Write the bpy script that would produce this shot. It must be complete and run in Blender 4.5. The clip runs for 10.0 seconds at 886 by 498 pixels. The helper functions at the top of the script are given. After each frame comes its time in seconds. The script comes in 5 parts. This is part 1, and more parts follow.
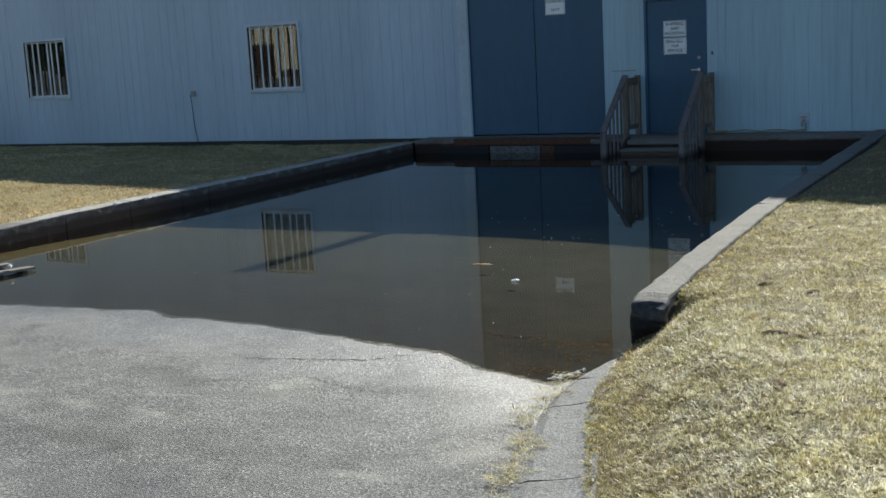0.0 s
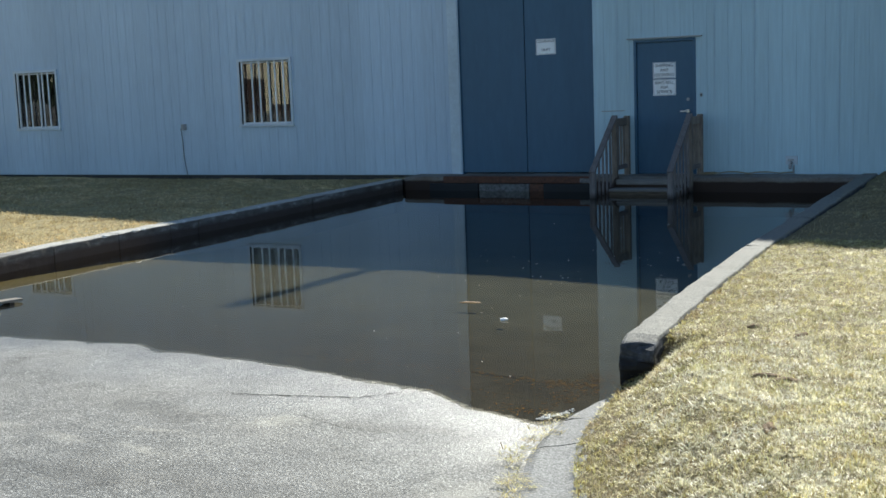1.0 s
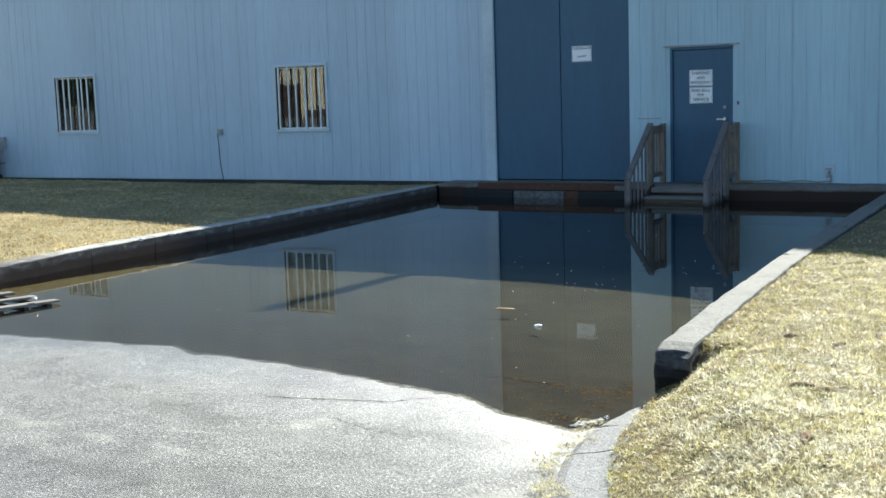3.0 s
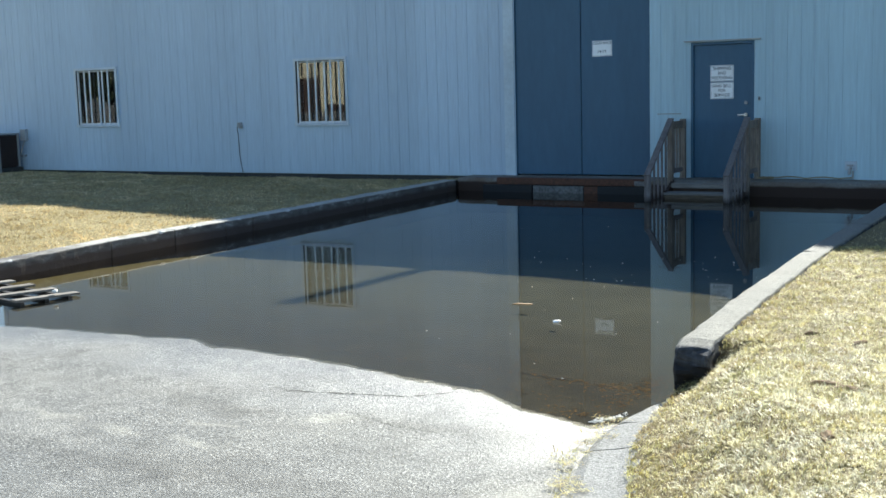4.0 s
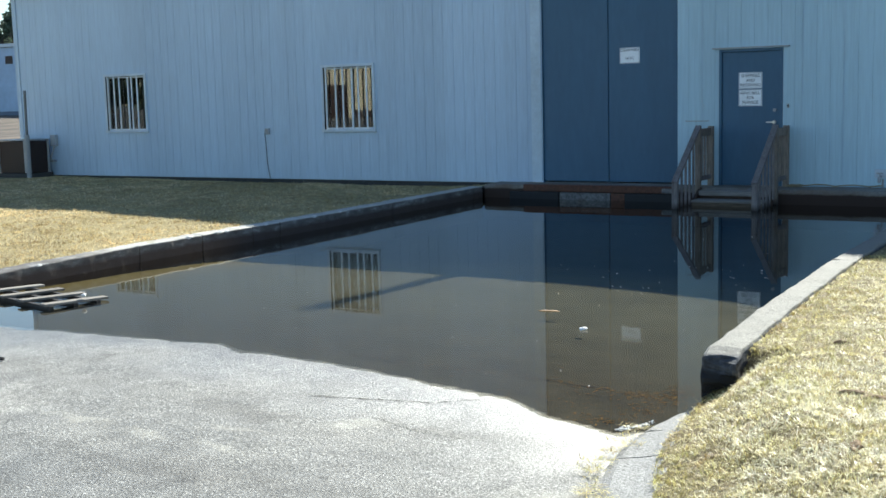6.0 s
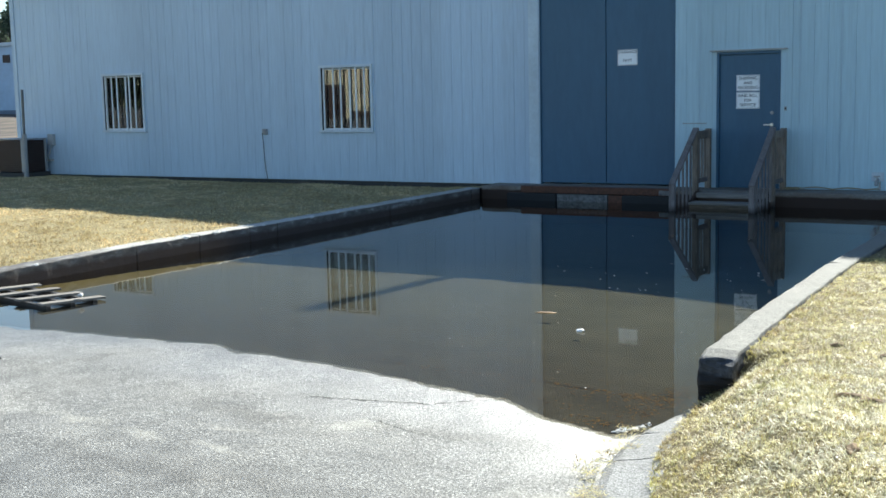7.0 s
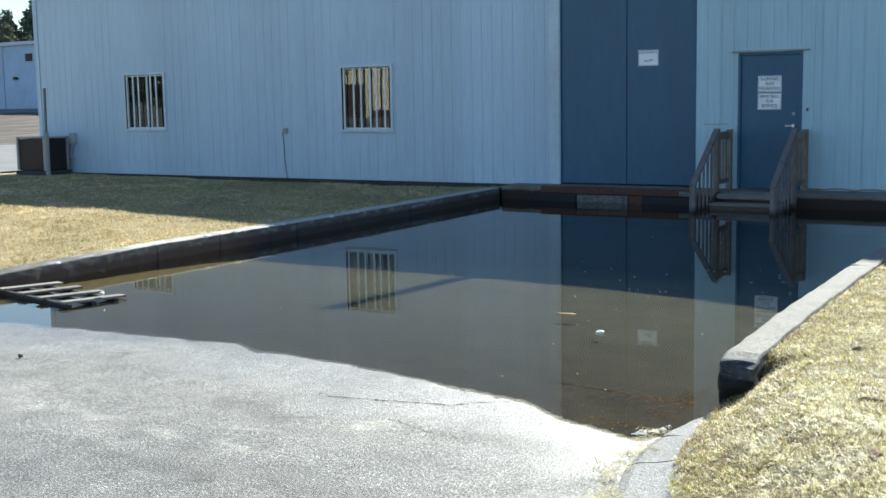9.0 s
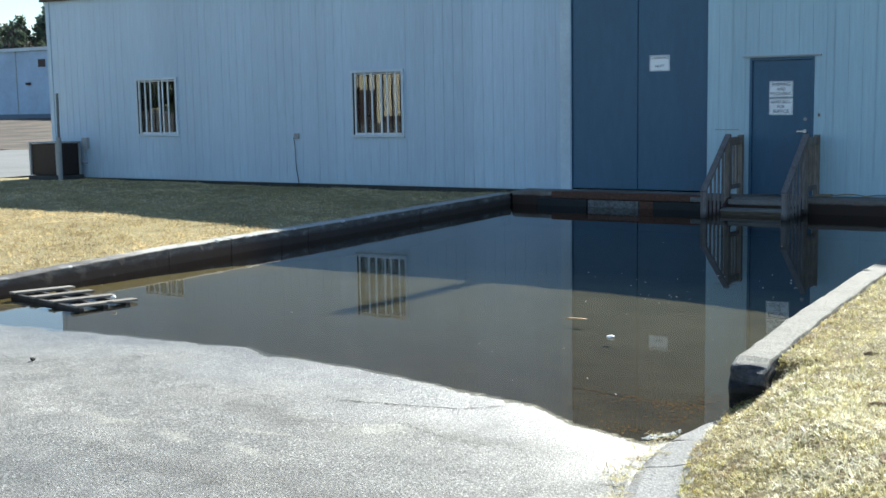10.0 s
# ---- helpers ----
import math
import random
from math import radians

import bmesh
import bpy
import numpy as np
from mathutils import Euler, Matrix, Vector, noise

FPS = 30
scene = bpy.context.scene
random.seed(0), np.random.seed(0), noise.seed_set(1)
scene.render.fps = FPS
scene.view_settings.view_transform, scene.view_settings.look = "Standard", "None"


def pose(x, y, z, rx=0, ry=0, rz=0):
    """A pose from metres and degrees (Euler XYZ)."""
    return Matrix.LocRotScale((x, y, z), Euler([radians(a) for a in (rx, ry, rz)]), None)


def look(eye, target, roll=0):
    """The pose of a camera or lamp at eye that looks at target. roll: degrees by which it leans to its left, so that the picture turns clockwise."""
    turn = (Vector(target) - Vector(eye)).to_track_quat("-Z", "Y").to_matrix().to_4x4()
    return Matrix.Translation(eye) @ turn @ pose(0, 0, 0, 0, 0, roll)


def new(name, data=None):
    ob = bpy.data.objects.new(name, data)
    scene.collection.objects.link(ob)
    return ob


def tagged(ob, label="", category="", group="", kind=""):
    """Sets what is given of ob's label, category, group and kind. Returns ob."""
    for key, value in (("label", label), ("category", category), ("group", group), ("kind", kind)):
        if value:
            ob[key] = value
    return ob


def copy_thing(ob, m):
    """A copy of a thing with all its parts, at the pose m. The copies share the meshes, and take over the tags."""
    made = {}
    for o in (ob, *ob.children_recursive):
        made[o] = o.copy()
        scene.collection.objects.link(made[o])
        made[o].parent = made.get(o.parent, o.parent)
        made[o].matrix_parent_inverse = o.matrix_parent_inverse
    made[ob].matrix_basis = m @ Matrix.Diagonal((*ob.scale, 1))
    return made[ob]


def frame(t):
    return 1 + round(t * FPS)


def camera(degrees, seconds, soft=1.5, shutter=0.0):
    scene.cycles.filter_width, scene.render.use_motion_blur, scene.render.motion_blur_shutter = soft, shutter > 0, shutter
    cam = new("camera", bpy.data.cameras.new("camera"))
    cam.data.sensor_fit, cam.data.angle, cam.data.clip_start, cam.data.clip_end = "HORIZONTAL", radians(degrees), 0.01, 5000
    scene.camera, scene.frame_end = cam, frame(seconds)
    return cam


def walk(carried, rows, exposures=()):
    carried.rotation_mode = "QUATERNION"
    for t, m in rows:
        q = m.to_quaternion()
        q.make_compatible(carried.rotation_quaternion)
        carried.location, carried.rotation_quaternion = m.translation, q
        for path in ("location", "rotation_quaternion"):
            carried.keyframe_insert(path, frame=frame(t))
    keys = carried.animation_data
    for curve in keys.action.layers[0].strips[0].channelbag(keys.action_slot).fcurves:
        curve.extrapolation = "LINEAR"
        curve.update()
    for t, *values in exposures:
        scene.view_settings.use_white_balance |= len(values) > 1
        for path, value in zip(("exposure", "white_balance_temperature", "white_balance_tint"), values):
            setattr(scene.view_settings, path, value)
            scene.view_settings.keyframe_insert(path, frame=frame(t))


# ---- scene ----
# the camera and its walk: held at eye height beside the drive, panning slowly
PATH = [
    (0.0, pose(0.035, -17.976, 1.693, 80.442, 3.036, 27.589)),
    (0.5, pose(0.034, -18.004, 1.705, 81.506, 2.335, 26.702)),
    (1.0, pose(0.023, -17.989, 1.706, 82.170, 2.135, 27.104)),
    (1.5, pose(0.017, -17.997, 1.705, 82.337, 1.772, 27.703)),
    (2.0, pose(0.014, -17.992, 1.703, 82.636, 2.108, 28.312)),
    (3.5, pose(0.010, -17.994, 1.695, 82.390, 1.567, 29.152)),
    (4.0, pose(0.004, -17.987, 1.700, 82.307, 1.574, 29.695)),
    (4.5, pose(-0.001, -17.988, 1.695, 82.561, 1.666, 29.958)),
    (5.0, pose(-0.003, -17.991, 1.700, 82.431, 1.400, 30.526)),
    (5.5, pose(0.002, -17.988, 1.698, 82.598, 1.542, 30.965)),
    (7.0, pose(0.000, -17.993, 1.702, 82.701, 1.188, 30.867)),
    (7.5, pose(-0.002, -18.003, 1.714, 82.684, 1.386, 30.465)),
    (8.0, pose(0.003, -17.993, 1.694, 82.991, 1.554, 31.811)),
    (8.5, pose(0.002, -17.991, 1.713, 82.916, 1.296, 31.228)),
    (9.0, pose(-0.008, -17.992, 1.708, 82.698, 1.020, 31.816)),
    (9.5, pose(-0.003, -17.992, 1.709, 82.823, 1.060, 31.941)),
    (10.0, pose(-0.000, -18.000, 1.701, 82.978, 0.989, 32.353)),
]
cam = camera(41.03, 10.0, soft=1.6)
walk(cam, PATH, exposures=[
    (0.0, 0.30, 6400, 6), (0.5, 0.56, 6400, 6), (1.0, 0.78, 6350, 5), (1.5, 0.96, 6300, 5), (2.0, 1.10, 6250, 4),
    (3.5, 1.18, 6300, 4), (4.5, 1.21, 6300, 4), (10.0, 1.19, 6220, 4)])

# world, sun and exposure: low spring sun from behind the building
SUN_ELEVATION, SUN_AZIMUTH = 35.0, -3.0
world = bpy.data.worlds.new("sky")
scene.world = world
world.use_nodes = True
wt = world.node_tree
sky = wt.nodes.new("ShaderNodeTexSky")
sky.sky_type, sky.sun_disc = "NISHITA", False
sky.sun_elevation, sky.sun_rotation = radians(SUN_ELEVATION), radians(SUN_AZIMUTH)
sky.air_density, sky.dust_density, sky.ozone_density = 1.0, 0.2, 2.6
wt.links.new(sky.outputs[0], wt.nodes["Background"].inputs[0])
wt.nodes["Background"].inputs[1].default_value = 0.076
sun_data = bpy.data.lights.new("sun", "SUN")
sun_data.energy, sun_data.angle, sun_data.color = 5.0, radians(0.85), (1.0, 0.95, 0.86)
sun = new("sun", sun_data)
sun_way = Vector((math.sin(radians(SUN_AZIMUTH)) * math.cos(radians(SUN_ELEVATION)),
                  math.cos(radians(SUN_AZIMUTH)) * math.cos(radians(SUN_ELEVATION)), math.sin(radians(SUN_ELEVATION))))
sun.matrix_world = look(sun_way * 40, (0, 0, 0))


# ---- materials ----
def nodes_of(name):
    m = bpy.data.materials.new(name)
    m.use_nodes = True
    return m, m.node_tree, m.node_tree.nodes["Principled BSDF"]


def ramp_of(t, source, stops):
    r = t.nodes.new("ShaderNodeValToRGB")
    while len(r.color_ramp.elements) < len(stops):
        r.color_ramp.elements.new(0.5)
    for e, (at, c) in zip(r.color_ramp.elements, stops):
        e.position, e.color = at, (*c, 1)
    t.links.new(source, r.inputs[0])
    return r.outputs[0]


def noise_of(t, scale, detail=4, rough=0.6, stretch=(1, 1, 1), voronoi=False):
    g = t.nodes.new("ShaderNodeNewGeometry")
    mp = t.nodes.new("ShaderNodeMapping")
    mp.inputs["Scale"].default_value = stretch
    t.links.new(g.outputs["Position"], mp.inputs["Vector"])
    if voronoi:
        n = t.nodes.new("ShaderNodeTexVoronoi")
        n.inputs["Scale"].default_value = scale
        t.links.new(mp.outputs[0], n.inputs["Vector"])
        return n.outputs["Distance"]
    n = t.nodes.new("ShaderNodeTexNoise")
    n.inputs["Scale"].default_value, n.inputs["Detail"].default_value, n.inputs["Roughness"].default_value = scale, detail, rough
    t.links.new(mp.outputs[0], n.inputs["Vector"])
    return n.outputs["Fac"]


def mixed(t, a, b, factor, blend="MIX"):
    m = t.nodes.new("ShaderNodeMix")
    m.data_type, m.blend_type = "RGBA", blend
    for socket, v in ((m.inputs[0], factor), (m.inputs[6], a), (m.inputs[7], b)):
        if isinstance(v, bpy.types.NodeSocket):
            t.links.new(v, socket)
        elif isinstance(v, (int, float)):
            socket.default_value = v
        else:
            socket.default_value = (*v, 1)
    return m.outputs[2]


def bumped(t, bsdf, height, distance, strength=1.0):
    b = t.nodes.new("ShaderNodeBump")
    b.inputs["Strength"].default_value, b.inputs["Distance"].default_value = strength, distance
    t.links.new(height, b.inputs["Height"])
    if bsdf.inputs["Normal"].links:
        t.links.new(bsdf.inputs["Normal"].links[0].from_socket, b.inputs["Normal"])
    t.links.new(b.outputs[0], bsdf.inputs["Normal"])


def surface(name, dark, light, grain=20.0, stain=1.2, stain_colour=None, rough=0.6, metal=0.0, bump=0.002,
            stretch=(1, 1, 1), vary=0.12, blotch=0.16):
    """Two scales of colour: fine grain between dark and light, and broad stains; each object a little different."""
    m, t, p = nodes_of(name)
    fine = noise_of(t, grain, 5, 0.65, stretch)
    col = ramp_of(t, fine, ((0.3, dark), (0.7, light)))
    broad = noise_of(t, stain, 4, 0.6, stretch)
    if stain_colour:
        col = mixed(t, col, stain_colour, ramp_of(t, broad, ((0.52, (0, 0, 0)), (0.74, (0.75, 0.75, 0.75)))))
    else:
        col = mixed(t, col, ramp_of(t, broad, ((0.3, (1 - blotch,) * 3), (0.7, (1 + 0.6 * blotch,) * 3))), 1.0, "MULTIPLY")
    if vary:
        info = t.nodes.new("ShaderNodeObjectInfo")
        col = mixed(t, col, ramp_of(t, info.outputs["Random"], ((0.0, (1 - vary,) * 3), (1.0, (1 + vary,) * 3))), 1.0, "MULTIPLY")
    t.links.new(col, p.inputs["Base Color"])
    p.inputs["Metallic"].default_value = metal
    r = t.nodes.new("ShaderNodeMapRange")
    r.inputs["To Min"].default_value, r.inputs["To Max"].default_value = max(0.02, rough - 0.12), min(1, rough + 0.12)
    t.links.new(fine, r.inputs["Value"])
    t.links.new(r.outputs[0], p.inputs["Roughness"])
    if bump:
        bumped(t, p, fine, bump)
    return m


def height_band(t, low, high, a=0.0, b=1.0, ragged=0.0):
    """A value that goes from a to b between two heights above the water, along a ragged line."""
    g = t.nodes.new("ShaderNodeNewGeometry")
    xyz = t.nodes.new("ShaderNodeSeparateXYZ")
    t.links.new(g.outputs["Position"], xyz.inputs[0])
    z = xyz.outputs["Z"]
    if ragged:
        add = t.nodes.new("ShaderNodeMath")
        add.operation = "MULTIPLY_ADD"
        t.links.new(noise_of(t, 6, 5, 0.65), add.inputs[0])
        add.inputs[1].default_value = ragged
        t.links.new(z, add.inputs[2])
        z = add.outputs[0]
    r = t.nodes.new("ShaderNodeMapRange")
    for k, v in zip(("From Min", "From Max", "To Min", "To Max"), (low, high, a, b)):
        r.inputs[k].default_value = v
    t.links.new(z, r.inputs["Value"])
    return r.outputs[0]


def spot(t, x, y, long, wide, turn):
    """1 inside a ragged lying ellipse, falling to 0 round it: where something was spilt or has settled."""
    g = t.nodes.new("ShaderNodeNewGeometry")
    warp = t.nodes.new("ShaderNodeTexNoise")
    warp.inputs["Scale"].default_value, warp.inputs["Detail"].default_value = 4.0, 5
    t.links.new(g.outputs["Position"], warp.inputs["Vector"])
    push = t.nodes.new("ShaderNodeVectorMath")
    push.operation = "MULTIPLY_ADD"
    push.inputs[1].default_value, push.inputs[2].default_value = (0.5, 0.5, 0), (-0.25, -0.25, 0)
    t.links.new(warp.outputs["Color"], push.inputs[0])
    add = t.nodes.new("ShaderNodeVectorMath")
    t.links.new(g.outputs["Position"], add.inputs[0])
    t.links.new(push.outputs[0], add.inputs[1])
    mp = t.nodes.new("ShaderNodeMapping")
    mp.vector_type = "TEXTURE"
    mp.inputs["Location"].default_value = (x, y, 0)
    mp.inputs["Rotation"].default_value = (0, 0, radians(turn))
    mp.inputs["Scale"].default_value = (long, wide, 50)
    t.links.new(add.outputs[0], mp.inputs["Vector"])
    ln = t.nodes.new("ShaderNodeVectorMath")
    ln.operation = "LENGTH"
    t.links.new(mp.outputs[0], ln.inputs[0])
    r = t.nodes.new("ShaderNodeMapRange")
    for k, v in zip(("From Min", "From Max", "To Min", "To Max"), (0.0, 1.1, 1.0, 0.0)):
        r.inputs[k].default_value = v
    t.links.new(ln.outputs["Value"], r.inputs["Value"])
    return r.outputs[0]


def asphalt_material():
    m, t, p = nodes_of("asphalt")
    stones = noise_of(t, 62, voronoi=True)
    grit = noise_of(t, 100, 4, 0.8)
    patch = noise_of(t, 0.8, 6, 0.62)
    col = ramp_of(t, grit, ((0.36, (0.065, 0.065, 0.062)), (0.5, (0.195, 0.192, 0.182)), (0.60, (0.385, 0.378, 0.355)), (0.67, (0.80, 0.79, 0.75))))
    col = mixed(t, col, ramp_of(t, patch, ((0.3, (0.66, 0.67, 0.69)), (0.7, (1.27, 1.25, 1.21)))), 1.0, "MULTIPLY")
    col = mixed(t, col, ramp_of(t, noise_of(t, 4.5, 5, 0.7), ((0.3, (0.76,) * 3), (0.7, (1.2,) * 3))), 1.0, "MULTIPLY")
    # old tar lines and damp-darkened bands
    for x, y, long, wide, turn in ((-6.0, -12.40, 0.55, 0.07, 68), (-4.1, -13.15, 0.9, 0.16, -8), (-2.9, -13.02, 0.7, 0.10, 8), (-3.6, -14.15, 1.0, 0.2, 5)):
        col = mixed(t, col, mixed(t, col, (0.76, 0.75, 0.74), 1.0, "MULTIPLY"), spot(t, x, y, long, wide, turn))
    # drifts of pale sand
    for x, y, long, wide, turn in ((-4.95, -13.68, 0.30, 0.09, 4), (-4.35, -13.71, 0.20, 0.07, -6), (-3.83, -13.77, 0.26, 0.07, -4), (-3.52, -13.08, 0.22, 0.07, 0), (-2.12, -13.72, 0.22, 0.16, 60)):
        col = mixed(t, col, (0.58, 0.55, 0.47), mixed(t, (0, 0, 0), (0.30,) * 3, spot(t, x, y, long, wide, turn)))
    sand = noise_of(t, 1.5, 4, 0.55, (0.7, 1.9, 1))
    col = mixed(t, col, (0.50, 0.47, 0.41), ramp_of(t, sand, ((0.64, (0, 0, 0)), (0.74, (0.4,) * 3))))
    # silt under the water; murk's scattered light put into deeper colour, blackest where deepest
    black = ramp_of(t, noise_of(t, 1.6, 6, 0.65), ((0.3, (0.040, 0.041, 0.040)), (0.7, (0.064, 0.064, 0.060))))
    deep = ramp_of(t, noise_of(t, 2.2, 6, 0.65), ((0.3, (0.110, 0.110, 0.088)), (0.7, (0.152, 0.151, 0.122))))
    shallow = ramp_of(t, noise_of(t, 3.2, 6, 0.65), ((0.3, (0.066, 0.061, 0.050)), (0.7, (0.108, 0.098, 0.078))))
    mud = mixed(t, shallow, deep, height_band(t, -0.015, -0.09))
    mud = mixed(t, mud, (0.20, 0.165, 0.075), olive_belt(t))
    mud = mixed(t, mud, black, height_band(t, -0.17, -0.26))
    mud = mixed(t, mud, ramp_of(t, grit, ((0.35, (0.8,) * 3), (0.7, (1.16,) * 3))), 1.0, "MULTIPLY")
    col = mixed(t, col, mud, height_band(t, -0.0002, -0.0014))
    t.links.new(col, p.inputs["Base Color"])
    t.links.new(height_band(t, 0.001, 0.015, 0.36, 0.70), p.inputs["Roughness"])
    dry = t.nodes.new("ShaderNodeMath")
    dry.operation = "MULTIPLY"
    t.links.new(height_band(t, -0.0015, 0.0, 0.0, 1.0), dry.inputs[0])
    t.links.new(height_band(t, 0.003, 0.016, 0.74, 0.27), dry.inputs[1])
    t.links.new(dry.outputs[0], p.inputs["Specular IOR Level"])
    bumped(t, p, stones, 0.003, 0.7)
    bumped(t, p, grit, 0.004, 0.9)
    return m


def olive_belt(t):
    """1 in a ragged olive-yellow belt on the bottom along the foot of the lawn's kerb."""
    g = t.nodes.new("ShaderNodeNewGeometry")
    xyz = t.nodes.new("ShaderNodeSeparateXYZ")
    t.links.new(g.outputs["Position"], xyz.inputs[0])
    add = t.nodes.new("ShaderNodeMath")
    add.operation = "MULTIPLY_ADD"
    t.links.new(noise_of(t, 1.4, 5, 0.6), add.inputs[0])
    add.inputs[1].default_value = 0.7
    t.links.new(xyz.outputs["X"], add.inputs[2])
    r = t.nodes.new("ShaderNodeMapRange")
    for k, v in zip(("From Min", "From Max", "To Min", "To Max"), (-8.75, -8.2, 0.8, 0.0)):
        r.inputs[k].default_value = v
    t.links.new(add.outputs[0], r.inputs["Value"])
    return r.outputs[0]


def kerb_material():
    m, t, p = nodes_of("granite_kerb")
    fine = noise_of(t, 90, 4, 0.7)
    col = ramp_of(t, fine, ((0.3, (0.09, 0.088, 0.078)), (0.7, (0.25, 0.242, 0.212))))
    col = mixed(t, col, (0.17, 0.155, 0.13), ramp_of(t, noise_of(t, 3.5, 5, 0.6), ((0.5, (0, 0, 0)), (0.75, (0.7,) * 3))))
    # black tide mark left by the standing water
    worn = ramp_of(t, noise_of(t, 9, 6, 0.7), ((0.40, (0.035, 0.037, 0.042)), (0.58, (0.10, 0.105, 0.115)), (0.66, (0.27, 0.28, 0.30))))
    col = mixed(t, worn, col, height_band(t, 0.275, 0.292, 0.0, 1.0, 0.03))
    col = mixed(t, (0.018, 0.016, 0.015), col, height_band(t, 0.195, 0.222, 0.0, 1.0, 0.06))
    info = t.nodes.new("ShaderNodeObjectInfo")
    col = mixed(t, col, ramp_of(t, info.outputs["Random"], ((0.0, (0.88,) * 3), (1.0, (1.1,) * 3))), 1.0, "MULTIPLY")
    t.links.new(col, p.inputs["Base Color"])
    p.inputs["Roughness"].default_value = 0.8
    bumped(t, p, fine, 0.004)
    bumped(t, p, noise_of(t, 14, 5, 0.6), 0.012)
    return m


def dock_concrete_material():
    m, t, p = nodes_of("stained_dock_concrete")
    fine = noise_of(t, 40, 5, 0.7)
    col = ramp_of(t, fine, ((0.3, (0.13, 0.12, 0.105)), (0.7, (0.28, 0.26, 0.23))))
    col = mixed(t, col, (0.12, 0.07, 0.04), ramp_of(t, noise_of(t, 2.2, 5, 0.6), ((0.45, (0, 0, 0)), (0.7, (0.7,) * 3))))
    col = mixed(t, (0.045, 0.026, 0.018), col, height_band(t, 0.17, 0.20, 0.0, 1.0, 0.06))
    t.links.new(col, p.inputs["Base Color"])
    p.inputs["Roughness"].default_value = 0.85
    bumped(t, p, fine, 0.005)
    return m


def damp_lit_top_kerb_material():
    m, t, p = nodes_of("damp_granite_kerb_lit_top")
    fine = noise_of(t, 70, 4, 0.7)
    # pale kerb top: its sunlit brightness is put into the colour
    col = ramp_of(t, fine, ((0.3, (0.28, 0.272, 0.252)), (0.7, (0.60, 0.58, 0.535))))
    col = mixed(t, col, (0.30, 0.285, 0.25), ramp_of(t, noise_of(t, 2.6, 5, 0.6), ((0.45, (0, 0, 0)), (0.7, (0.8,) * 3))))
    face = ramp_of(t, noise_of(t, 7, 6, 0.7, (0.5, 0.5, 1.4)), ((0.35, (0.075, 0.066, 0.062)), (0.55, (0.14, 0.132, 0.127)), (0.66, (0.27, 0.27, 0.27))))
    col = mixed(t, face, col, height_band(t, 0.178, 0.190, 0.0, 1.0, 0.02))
    # ragged brown tide mark low on the face
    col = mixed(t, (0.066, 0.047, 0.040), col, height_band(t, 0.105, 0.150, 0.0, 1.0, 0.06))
    t.links.new(col, p.inputs["Base Color"])
    p.inputs["Roughness"].default_value = 0.85
    bumped(t, p, fine, 0.004)
    bumped(t, p, noise_of(t, 11, 5, 0.6), 0.008)
    return m


def schlick(t, straight):
    """How much a still surface mirrors: little straight on, all at a grazing angle."""
    lw = t.nodes.new("ShaderNodeLayerWeight")
    lw.inputs["Blend"].default_value = 0.5
    pw = t.nodes.new("ShaderNodeMath")
    pw.operation = "POWER"
    pw.inputs[1].default_value = 5.0
    t.links.new(lw.outputs["Facing"], pw.inputs[0])
    ma = t.nodes.new("ShaderNodeMath")
    ma.operation = "MULTIPLY_ADD"
    ma.inputs[1].default_value, ma.inputs[2].default_value = 1 - straight, straight
    t.links.new(pw.outputs[0], ma.inputs[0])
    return ma.outputs[0]


def water_material():
    m, t, p = nodes_of("standing_water")
    t.nodes.remove(p)
    out = t.nodes["Material Output"]
    clear = t.nodes.new("ShaderNodeBsdfTransparent")
    clear.inputs[0].default_value = (0.82, 0.795, 0.715, 1)
    gloss = t.nodes.new("ShaderNodeBsdfGlossy")
    gloss.inputs["Roughness"].default_value = 0.02
    fr = schlick(t, 0.02)
    b = t.nodes.new("ShaderNodeBump")
    b.inputs["Strength"].default_value, b.inputs["Distance"].default_value = 0.06, 0.002
    t.links.new(noise_of(t, 5, 2, 0.5), b.inputs["Height"])
    t.links.new(b.outputs[0], gloss.inputs["Normal"])
    mx = t.nodes.new("ShaderNodeMixShader")
    t.links.new(fr, mx.inputs[0])
    t.links.new(clear.outputs[0], mx.inputs[1])
    t.links.new(gloss.outputs[0], mx.inputs[2])
    t.links.new(mx.outputs[0], out.inputs["Surface"])
    return m


def glass_material():
    m, t, p = nodes_of("window_glass")
    t.nodes.remove(p)
    clear = t.nodes.new("ShaderNodeBsdfTransparent")
    clear.inputs[0].default_value = (0.8, 0.84, 0.82, 1)
    gloss = t.nodes.new("ShaderNodeBsdfGlossy")
    gloss.inputs["Roughness"].default_value = 0.01
    fr = t.nodes.new("ShaderNodeFresnel")
    fr.inputs["IOR"].default_value = 2.1
    mx = t.nodes.new("ShaderNodeMixShader")
    t.links.new(fr.outputs[0], mx.inputs[0])
    t.links.new(clear.outputs[0], mx.inputs[1])
    t.links.new(gloss.outputs[0], mx.inputs[2])
    t.links.new(mx.outputs[0], t.nodes["Material Output"].inputs["Surface"])
    return m


def turf_material(name, dark, light, stain):
    m, t, p = nodes_of(name)
    col = ramp_of(t, noise_of(t, 45, 5, 0.7, (1, 1, 1)), ((0.3, dark), (0.7, light)))
    col = mixed(t, col, stain, ramp_of(t, noise_of(t, 1.3, 5, 0.65), ((0.5, (0, 0, 0)), (0.75, (0.6,) * 3))))
    t.links.new(col, p.inputs["Base Color"])
    p.inputs["Roughness"].default_value = 0.9
    bumped(t, p, noise_of(t, 60, 4, 0.7), 0.02)
    return m


